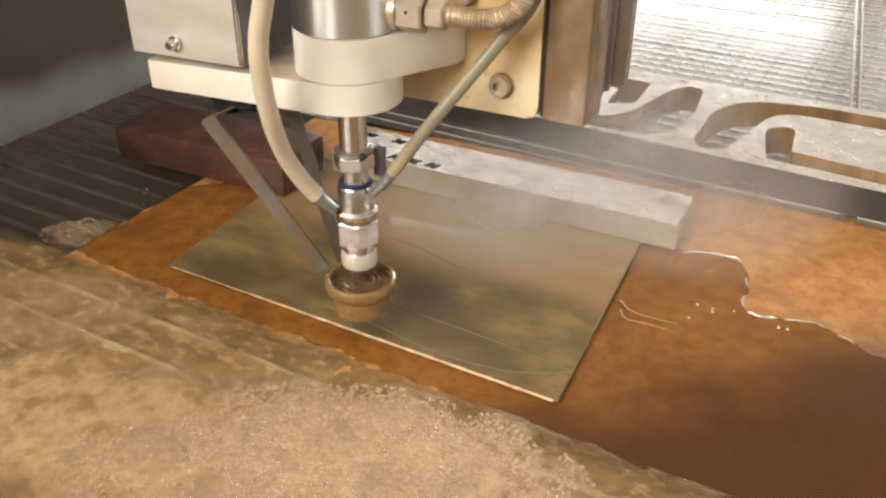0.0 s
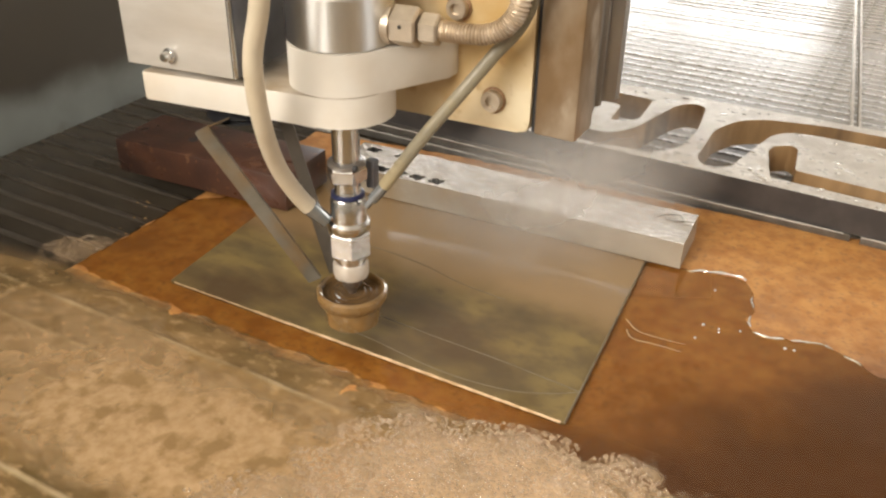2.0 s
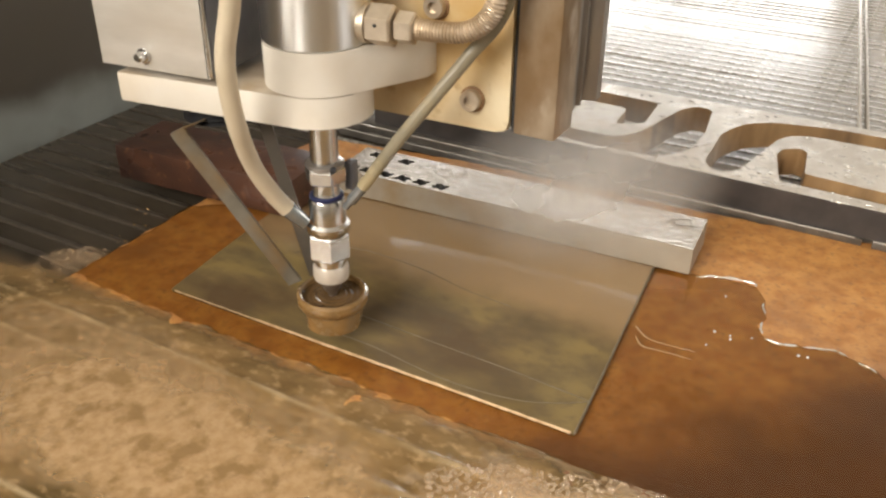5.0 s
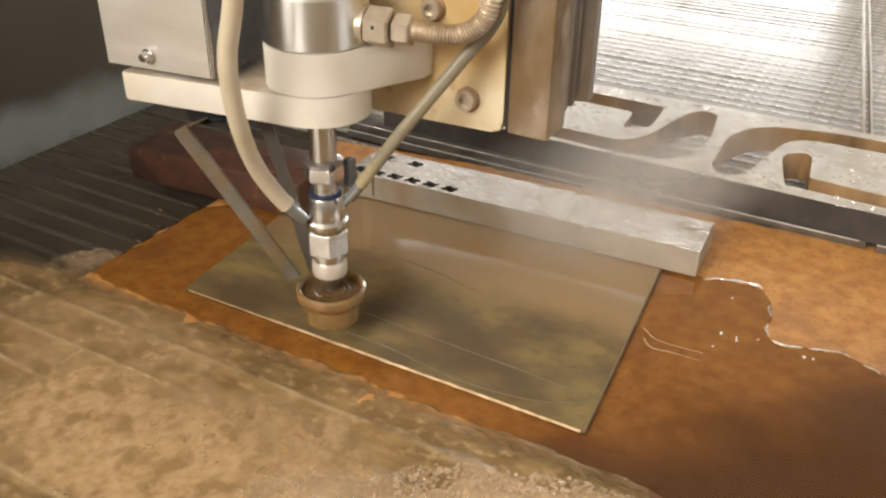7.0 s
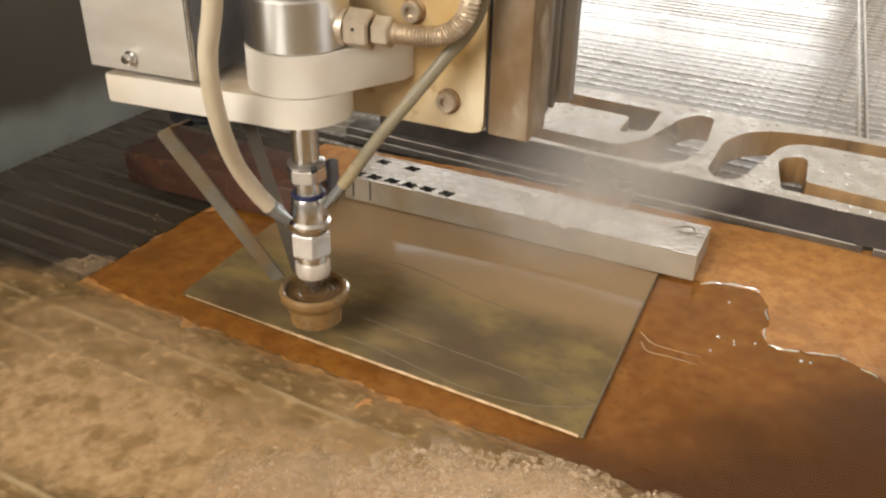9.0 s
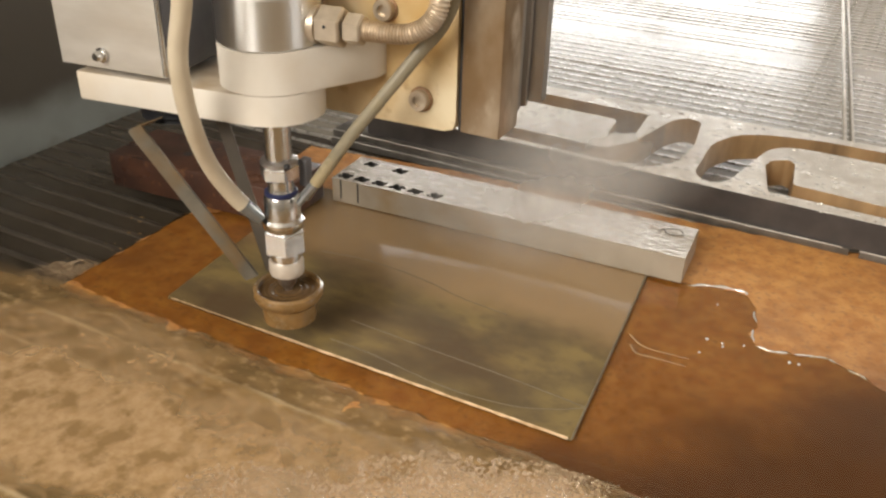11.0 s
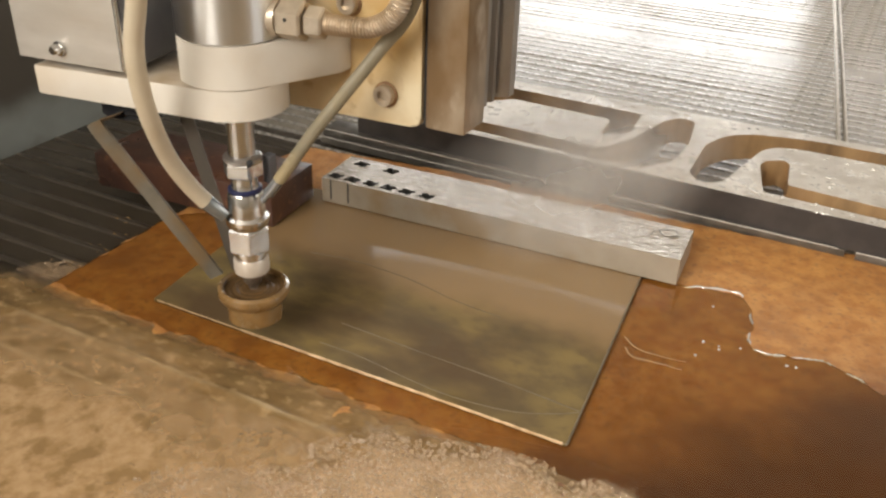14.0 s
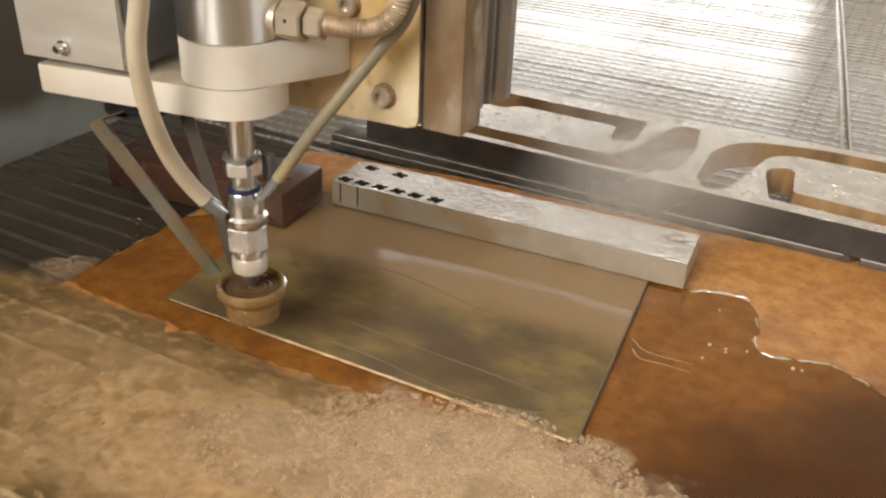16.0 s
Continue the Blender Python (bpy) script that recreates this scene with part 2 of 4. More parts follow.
def shallows(m, lo, hi):
    """Let the murky water run out clear where it washes up on the plate."""
    n, link = m.node_tree.nodes, m.node_tree.links.new
    coord, split, tex, add, spread = (n.new("ShaderNode" + k) for k in ("TexCoord", "SeparateXYZ", "TexNoise", "Math", "MapRange"))
    tex.inputs["Scale"].default_value, tex.inputs["Detail"].default_value = 45, 6
    add.operation, add.inputs[1].default_value = "MULTIPLY_ADD", 0.03
    link(coord.outputs["Object"], split.inputs[0])
    link(coord.outputs["Object"], tex.inputs["Vector"])
    link(tex.outputs[0], add.inputs[0])
    link(split.outputs[1], add.inputs[2])
    spread.inputs["From Min"].default_value, spread.inputs["From Max"].default_value = lo + 0.015, hi + 0.015
    spread.inputs["To Min"].default_value, spread.inputs["To Max"].default_value = 1.0, 0.12
    link(add.outputs[0], spread.inputs["Value"])
    link(spread.outputs[0], n["Principled BSDF"].inputs["Alpha"])
    return m


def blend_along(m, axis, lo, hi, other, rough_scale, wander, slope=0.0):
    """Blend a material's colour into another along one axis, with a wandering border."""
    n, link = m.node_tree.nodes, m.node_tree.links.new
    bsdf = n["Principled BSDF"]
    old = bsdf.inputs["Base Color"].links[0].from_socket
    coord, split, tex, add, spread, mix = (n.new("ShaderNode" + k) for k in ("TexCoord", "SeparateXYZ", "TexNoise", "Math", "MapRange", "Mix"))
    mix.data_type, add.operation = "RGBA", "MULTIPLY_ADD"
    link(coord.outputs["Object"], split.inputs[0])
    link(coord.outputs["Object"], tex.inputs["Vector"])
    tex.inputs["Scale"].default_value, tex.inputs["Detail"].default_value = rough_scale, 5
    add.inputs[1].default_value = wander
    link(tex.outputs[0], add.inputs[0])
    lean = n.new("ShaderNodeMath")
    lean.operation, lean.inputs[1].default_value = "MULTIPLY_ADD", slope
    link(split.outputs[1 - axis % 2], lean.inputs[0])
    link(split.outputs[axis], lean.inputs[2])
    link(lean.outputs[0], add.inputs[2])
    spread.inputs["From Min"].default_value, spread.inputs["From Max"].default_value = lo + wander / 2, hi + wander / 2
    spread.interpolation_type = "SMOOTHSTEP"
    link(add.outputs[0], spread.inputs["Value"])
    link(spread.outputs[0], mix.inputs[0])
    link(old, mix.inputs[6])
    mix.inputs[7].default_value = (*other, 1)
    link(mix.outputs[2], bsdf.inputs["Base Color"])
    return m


# the plate's colour darkens towards its right front
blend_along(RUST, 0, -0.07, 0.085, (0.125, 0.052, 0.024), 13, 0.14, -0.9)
# the sheet's colour turns tan over its upper half
SHEET = material("wet_dull_sheet", (0.215, 0.152, 0.058), (0.130, 0.098, 0.046), 0.06, 0.0, 22, 0.15, 0.06, 160, third=(0.096, 0.062, 0.031), third_scale=11, third_at=(0.42, 0.64), speck=(0.10, 0.072, 0.038), speck_scale=90, speck_at=(0.50, 0.90), stretch=(0.8, 1.2, 1))
blend_along(SHEET, 1, 0.085, 0.130, (0.275, 0.178, 0.086), 16, 0.05)

# churned water is pale with air, the calm water behind it dark
blend_along(WATER, 1, 0.175, 0.225, (0.060, 0.047, 0.032), 14, 0.05, -0.5)
shallows(WATER, -0.040, -0.016)
# opaque pale water: the glints on drops and rims are in this colour
DROP = material("pale_glint_drop", (0.66, 0.63, 0.58), (0.56, 0.53, 0.48), 0.04, 0.3, 200, 0.08)
BEAD = material("water_rim", (0.42, 0.27, 0.13), (0.34, 0.21, 0.10), 0.05, 0.0, 200, 0.1, 0.3, 300)
BUBBLE = material("wet_bubble", (0.50, 0.365, 0.235), (0.36, 0.245, 0.135), 0.02, 0.0, 90, 0.05, ior=1.9)
BUBBLE.node_tree.nodes["Principled BSDF"].inputs["Alpha"].default_value = 0.36
WALL_LOW = blend_along(material("tank_paint", (0.275, 0.29, 0.27), (0.21, 0.22, 0.20), 0.32, 0.0, 12, 0.5, 0.1, 120, third=(0.16, 0.155, 0.135), third_scale=9), 2, 0.015, 0.05, (0.085, 0.073, 0.058), 14, 0.04)
ROOM = material("workshop_wall", (0.68, 0.64, 0.58), (0.60, 0.56, 0.50), 0.7, 0.0, 2, 0.8)
CONCRETE = material("workshop_floor", (0.20, 0.19, 0.17), (0.15, 0.14, 0.13), 0.6, 0.0, 3, 0.7)
FRAME_PAINT = material("window_paint", (0.3, 0.3, 0.3), None, 0.5, 0.0, 8)


def water_film():
    """Clear shallow water: see-through, with a gloss that grows at low angles."""
    m = bpy.data.materials.new("shallow_water")
    m.use_nodes = True
    n, link = m.node_tree.nodes, m.node_tree.links.new
    n.remove(n["Principled BSDF"])
    clear, gloss, mix, facing, power, grow, bump, tex = (n.new("ShaderNode" + k) for k in ("BsdfTransparent", "BsdfGlossy", "MixShader", "LayerWeight", "Math", "Math", "Bump", "TexNoise"))
    clear.inputs[0].default_value = (0.62, 0.53, 0.34, 1)
    coord = n.new("ShaderNodeTexCoord")
    link(coord.outputs["Object"], tex.inputs["Vector"])
    gloss.inputs["Roughness"].default_value = 0.06
    power.operation, grow.operation = "POWER", "MULTIPLY_ADD"
    power.inputs[1].default_value = 4.0
    grow.inputs[1].default_value, grow.inputs[2].default_value = 0.9, 0.02
    tex.inputs["Scale"].default_value = 26
    facing.inputs[0].default_value = 0.5
    bump.inputs["Strength"].default_value, bump.inputs["Distance"].default_value = 0.06, 0.002
    link(tex.outputs[0], bump.inputs["Height"])
    link(bump.outputs[0], gloss.inputs["Normal"])
    link(bump.outputs[0], facing.inputs["Normal"])
    link(facing.outputs["Facing"], power.inputs[0])
    link(power.outputs[0], grow.inputs[0])
    link(grow.outputs[0], mix.inputs[0])
    link(clear.outputs[0], mix.inputs[1])
    link(gloss.outputs[0], mix.inputs[2])
    link(mix.outputs[0], n["Material Output"].inputs[0])
    return m


FILM = water_film()

# ---- mesh helpers ----


def finish(name, bm, mats, parent=None, label="", smooth=True, origin=None):
    """Link a bmesh as one object."""
    if origin is not None:
        bmesh.ops.translate(bm, verts=bm.verts, vec=-Vector(origin))
    bmesh.ops.recalc_face_normals(bm, faces=bm.faces)
    me = bpy.data.meshes.new(name)
    bm.to_mesh(me)
    bm.free()
    for m in (mats if isinstance(mats, (list, tuple)) else [mats]):
        me.materials.append(m)
    if smooth:
        me.shade_smooth()
        me.set_sharp_from_angle(angle=radians(35))
    ob = new(name, me)
    ob.parent = parent
    return tagged(ob, label)


def box(bm, lo, hi, bevel=0.0, m=None):
    """A box between two corners, its edges rounded by bevel."""
    lo, hi = Vector(lo), Vector(hi)
    made = bmesh.ops.create_cube(bm, size=1, matrix=Matrix.Translation((lo + hi) / 2) @ Matrix.Diagonal((*(hi - lo), 1)))
    if bevel:
        edges = list({e for v in made["verts"] for e in v.link_edges})
        made = bmesh.ops.bevel(bm, geom=edges, offset=bevel, segments=2, affect="EDGES", profile=0.5)
    if m is not None:
        bmesh.ops.transform(bm, matrix=m, verts=list({v for v in made["verts"]}))
    return bm


def lathe(bm, profile, at=(0, 0, 0), turn=None, steps=40):
    """A turned body: profile of (radius, height), round z."""
    turn = turn or Matrix.Identity(4)
    rings = []
    for r, z in profile:
        ring = []
        for i in range(steps):
            a = 2 * math.pi * i / steps
            ring.append(bm.verts.new(Vector(at) + turn @ Vector((r * math.cos(a), r * math.sin(a), z))))
        rings.append(ring)
    for a, b in zip(rings, rings[1:]):
        for i in range(steps):
            bm.faces.new((a[i], a[(i + 1) % steps], b[(i + 1) % steps], b[i]))
    bm.faces.new(rings[0])
    bm.faces.new(rings[-1])
    return bm


def prism(bm, outline, z0, z1, bevel=0.0):
    """An upright prism over an outline of (x, y)."""
    low = [bm.verts.new((x, y, z0)) for x, y in outline]
    high = [bm.verts.new((x, y, z1)) for x, y in outline]
    n = len(outline)
    faces = [bm.faces.new(low[::-1]), bm.faces.new(high)]
    for i in range(n):
        faces.append(bm.faces.new((low[i], low[(i + 1) % n], high[(i + 1) % n], high[i])))
    if bevel:
        edges = [e for f in faces[:2] for e in f.edges]
        bmesh.ops.bevel(bm, geom=edges, offset=bevel, segments=2, affect="EDGES", profile=0.5)
    return bm


def holed(bm, loops, z0, z1):
    """A plate with holes: the first loop is the outline, the others go through it."""
    edges = []
    for loop in loops:
        vs = [bm.verts.new((x, y, z1)) for x, y in loop]
        edges += [bm.edges.new((vs[i], vs[(i + 1) % len(vs)])) for i in range(len(vs))]
    made = bmesh.ops.triangle_fill(bm, edges=edges, use_beauty=True, use_dissolve=False)
    top = [f for f in made["geom"] if isinstance(f, bmesh.types.BMFace)]
    grown = bmesh.ops.extrude_face_region(bm, geom=top)
    low = [v for v in grown["geom"] if isinstance(v, bmesh.types.BMVert)]
    for v in low:
        v.co.z = z0
    bm.normal_update()
    return bm


def rounded(points, radius=0.004, steps=4):
    """An outline with its corners rounded."""
    out, n = [], len(points)
    for i in range(n):
        p, a, b = (Vector(points[k % n]) for k in (i, i - 1, i + 1))
        u, v = (a - p), (b - p)
        d = min(radius, u.length * 0.45, v.length * 0.45)
        p0, p1 = p + u.normalized() * d, p + v.normalized() * d
        for k in range(steps + 1):
            t = k / steps
            q = (1 - t) ** 2 * p0 + 2 * t * (1 - t) * p + t * t * p1
            out.append((q.x, q.y))
    return out


def smooth_line(points, steps=10):
    """A smooth line through the points."""
    ps = [Vector(p) for p in points]
    ps = [2 * ps[0] - ps[1], *ps, 2 * ps[-1] - ps[-2]]
    out = []
    for i in range(1, len(ps) - 2):
        a, b, c, d = ps[i - 1:i + 3]
        for k in range(steps):
            t = k / steps
            out.append(0.5 * (2 * b + (c - a) * t + (2 * a - 5 * b + 4 * c - d) * t * t + (3 * b - a - 3 * c + d) * t ** 3))
    return [*out, ps[-2]]


def tube(bm, line, radius, sides=18):
    """A pipe along a line; radius may be a function of the share of the way."""
    rings, up = [], Vector((0.3, 0.5, 0.8))
    for i, p in enumerate(line):
        d = (line[min(i + 1, len(line) - 1)] - line[max(i - 1, 0)]).normalized()
        u = (up - d * up.dot(d)).normalized()
        up, w = u, d.cross(u)
        r = radius(i / (len(line) - 1)) if callable(radius) else radius
        rings.append([bm.verts.new(p + r * (math.cos(a) * u + math.sin(a) * w)) for a in (2 * math.pi * k / sides for k in range(sides))])
    for a, b in zip(rings, rings[1:]):
        for k in range(sides):
            bm.faces.new((a[k], a[(k + 1) % sides], b[(k + 1) % sides], b[k]))
    bm.faces.new(rings[0])
    bm.faces.new(rings[-1])
    return bm


def part(name, bm, mat, parent, label=""):
    return finish(name, bm, mat, parent, label)


def paint_by_normal(ob, top=1, side=0, front=None):
    """Choose the material by which way a face looks: up, to the front or another way."""
    for f in ob.data.polygons:
        f.material_index = top if f.normal.z > 0.7 else (front if front is not None and f.normal.y < -0.9 else side)


def empty(name, at=(0, 0, 0)):
    ob = new(name)
    ob.location = at
    ob.empty_display_size = 0.02
    return ob


# ---- the workshop round the machine ----
def workshop():
    def wall(name, boxes, mat=ROOM):
        bm = bmesh.new()
        for lo, hi in boxes:
            box(bm, lo, hi)
        tagged(finish(name, bm, mat, smooth=False), "plain painted workshop wall", "wall", kind="structure")
    z0, z1 = -0.9, 3.4
    wall("wall_north", [((-4, 4.5, z0), (4, 4.7, 0.2)), ((-4, 4.5, 1.12), (4, 4.7, 1.3)), ((-4, 4.5, 2.3), (4, 4.7, z1)), ((-4, 4.5, 1.3), (-3.5, 4.7, 2.3)), ((1.7, 4.5, 1.3), (4, 4.7, 2.3)), ((-4, 4.5, 0.2), (-3.5, 4.7, 1.12)), ((-3.5, 4.5, 1.06), (-0.3, 4.7, 1.12)), ((-0.3, 4.5, 0.2), (4, 4.7, 1.06)), ((-0.3, 4.5, 1.06), (-0.15, 4.7, 1.12)), ((1.65, 4.5, 1.06), (4, 4.7, 1.12))])
    wall("wall_south", [((-4, -3.2, z0), (4, -3.0, 1.1)), ((-4, -3.2, 2.7), (4, -3.0, z1)), ((-4, -3.2, 1.1), (-2.8, -3.0, 2.7)), ((0.2, -3.2, 1.1), (4, -3.0, 2.7))])
    wall("wall_west", [((-4.2, -3.2, z0), (-4.0, 4.7, z1))])
    wall("wall_east", [((4.0, -3.2, z0), (4.2, -0.3, z1)), ((4.0, 2.4, z0), (4.2, 4.7, z1)), ((4.0, -0.3, z0), (4.2, 2.4, 1.0)), ((4.0, -0.3, 2.4), (4.2, 2.4, z1))])
    for name, z, mat, word in (("floor", z0 - 0.1, CONCRETE, "grey concrete workshop floor"), ("ceiling", z1, ROOM, "plain workshop ceiling")):
        bm = bmesh.new()
        box(bm, (-4.2, -3.2, z), (4.2, 4.7, z + 0.1))
        tagged(finish(name, bm, mat, smooth=False), word, name, kind="structure")
    # unseen high window band, added to hold the fill lamp
    high = tagged(empty("window_2", (-0.9, 4.5, 1.3)), "added unseen band of high windows for the fill lamp", "window", kind="structure")
    for i in range(7):
        bm = bmesh.new()
        x = -2.6 + 5.2 * i / 6
        box(bm, (x - 0.012, 0.0, 0.0), (x + 0.012, 0.04, 1.0))
        part("mullion", bm, FRAME_PAINT, high)
    window = tagged(empty("window_1", (-1.9, 4.5, 0.2)), "large bright workshop window with glazing bars", "window", kind="structure")
    for i in range(5):
        bm = bmesh.new()
        x = -1.6 + 3.2 * i / 4
        box(bm, (x - 0.012, 0.0, 0.0), (x + 0.012, 0.04, 0.86))
        part("mullion", bm, FRAME_PAINT, window)
    for z in (0.02, 0.54, 0.84):
        bm = bmesh.new()
        box(bm, (-1.6, 0.002, z - 0.02), (1.6, 0.038, z + 0.02))
        part("transom", bm, FRAME_PAINT, window)


# ---- the tank: slats, water, walls ----
SLAT_TOP = -0.012


def tank():
    bm = bmesh.new()
    box(bm, (-0.70, -0.8, -0.3), (-0.65, 0.8, 0.75), 0.003)
    box(bm, (-0.70, 0.801, -0.3), (-0.65, 1.8, 0.03), 0.003)
    tagged(finish("tank_wall_west", bm, WALL_LOW), "grey splash wall with a wet blue-grey band at the water", "tank wall", kind="structure")
    bm = bmesh.new()
    box(bm, (-0.65, 1.75, -0.3), (1.2, 1.8, 0.02), 0.003)
    tagged(finish("tank_wall_north", bm, WALL_LOW), "painted steel tank wall at the far end", "tank wall", kind="structure")
    bm = bmesh.new()
    box(bm, (-0.65, -0.8, -0.3), (1.2, -0.75, 0.02), 0.003)
    tagged(finish("tank_wall_south", bm, WALL_LOW), "painted steel tank wall at the near end", "tank wall", kind="structure")
    bm = bmesh.new()
    box(bm, (1.2, -0.8, -0.3), (1.25, 1.8, 0.02), 0.003)
    tagged(finish("tank_wall_east", bm, WALL_LOW), "painted steel tank wall at the side", "tank wall", kind="structure")
    bm = bmesh.new()
    box(bm, (-0.7, -0.8, -0.9), (1.25, 1.8, -0.3))
    tagged(finish("tank_base", bm, WALL_LOW, smooth=False), "painted steel base of the cutting tank", "tank base", kind="structure")

    def water(name, y0, y1, step, mat, label, churned=False):
        xs, ys = np.linspace(-0.65, 1.2, int(1.85 / step)), np.linspace(y0, y1, int((y1 - y0) / step * (1.6 if churned else 1)))
        verts = []
        for y in ys:
            far = min(max((y - 0.40) / 0.15, 0), 1)
            for x in xs:
                v = Vector((x * 9, y * 22, 0))
                z = -0.0142 + 0.0006 * far + 0.0005 * (1 - 0.8 * far) * noise.noise(v * 2)
                if churned:
                    lap = 0.012 + 0.009 * noise.noise(Vector((x * 26, 4, 0))) + 0.006 * noise.noise(Vector((x * 80, 9, 0)))
                    r = min(max((lap - y) / 0.045, 0), 1)
                    r = r * r * (3 - 2 * r)
                    w = Vector((x * 28, y * 34, 2))
                    z += r * (0.0122 + 0.0012 * noise.noise(w) + 0.0008 * noise.noise(w * 2.7) + 0.0004 * noise.noise(w * 7) + (0.0013 + 0.0012 * noise.noise(Vector((x * 12, y * 20, 6)))) * (0.5 + 0.5 * math.cos(2 * math.pi * (y + 0.058) / 0.034)) ** 14)
                verts.append((x, y, z))
        n = len(xs)
        faces = [(j * n + i, j * n + i + 1, (j + 1) * n + i + 1, (j + 1) * n + i) for j in range(len(ys) - 1) for i in range(n - 1)]
        me = bpy.data.meshes.new(name)
        me.from_pydata(verts, [], faces)
        me.materials.append(mat)
        me.shade_smooth()
        tagged(new(name, me), label, "water", kind="structure")
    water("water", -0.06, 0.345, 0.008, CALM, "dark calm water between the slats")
    water("water_far", 0.345, 1.75, 0.008, FAR_WATER, "water between the far slats, haze and glint in its pale colour")
    water("water_churned", -0.75, 0.03, 0.004, WATER, "churned tan-brown water washing over the slats", True)

    bed = tagged(empty("slat_bed", (0, 0, SLAT_TOP)), "bed of worn wet steel slats in the water", "slat bed", kind="structure")
    meshes = []
    for k in range(4):
        bm = bmesh.new()
        top, n = [], 90
        for i in range(n + 1):
            x = -0.648 + 1.846 * i / n
            w = 0.0004 * noise.noise(Vector((x * 14, k * 7.3, 0)))
            dy = 0.0004 * noise.noise(Vector((x * 9, k * 3.1, 5)))
            top.append([bm.verts.new(p) for p in ((x, dy - 0.003, -0.03), (x, dy - 0.003, w - 0.0012), (x, dy - 0.002, w - 0.0003), (x, dy + 0.002, w - 0.0003), (x, dy + 0.003, w - 0.0012), (x, dy + 0.003, -0.03))])
        for a, b in zip(top, top[1:]):
            for q in range(5):
                bm.faces.new((a[q], a[q + 1], b[q + 1], b[q]))
        ob = finish("slat", bm, SLAT, bed)
        meshes.append(ob)
    # the far slats get the paler colour that carries the haze
    hazy = []
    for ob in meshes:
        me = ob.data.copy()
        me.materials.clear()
        me.materials.append(SLAT_HAZE)
        hazy.append(me)
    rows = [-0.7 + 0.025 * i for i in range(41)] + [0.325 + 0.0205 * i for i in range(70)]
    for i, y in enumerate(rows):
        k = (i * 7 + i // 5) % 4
        ob = new("slat", hazy[k] if y > 0.31 else meshes[k].data)
        ob.parent = bed
        ob.location = (0, y, random.uniform(-0.0016, 0.0) - (0.003 if y < -0.05 else 0.0))
        ob.scale.y = 1.1 if y > 0.5 else 1.0
    for ob in meshes:
        bpy.data.objects.remove(ob)


# ---- the plates and weights on the bed ----
def ragged(points, size, scale=60.0):
    """An outline cut up finely and roughened, as a torched or wet edge is."""
    out, n = [], len(points)
    for i in range(n):
        a, b = Vector(points[i]), Vector(points[(i + 1) % n])
        k = max(1, int((b - a).length / 0.004))
        for j in range(k):
            p = a.lerp(b, j / k)
            d = Vector((-(b - a).y, (b - a).x)).normalized()
            p = p + d * size * (noise.noise(Vector((p.x * scale, p.y * scale, 3))) + 0.5 * noise.noise(Vector((p.x * scale * 3, p.y * scale * 3, 9))))
            out.append((p.x, p.y))
    return out


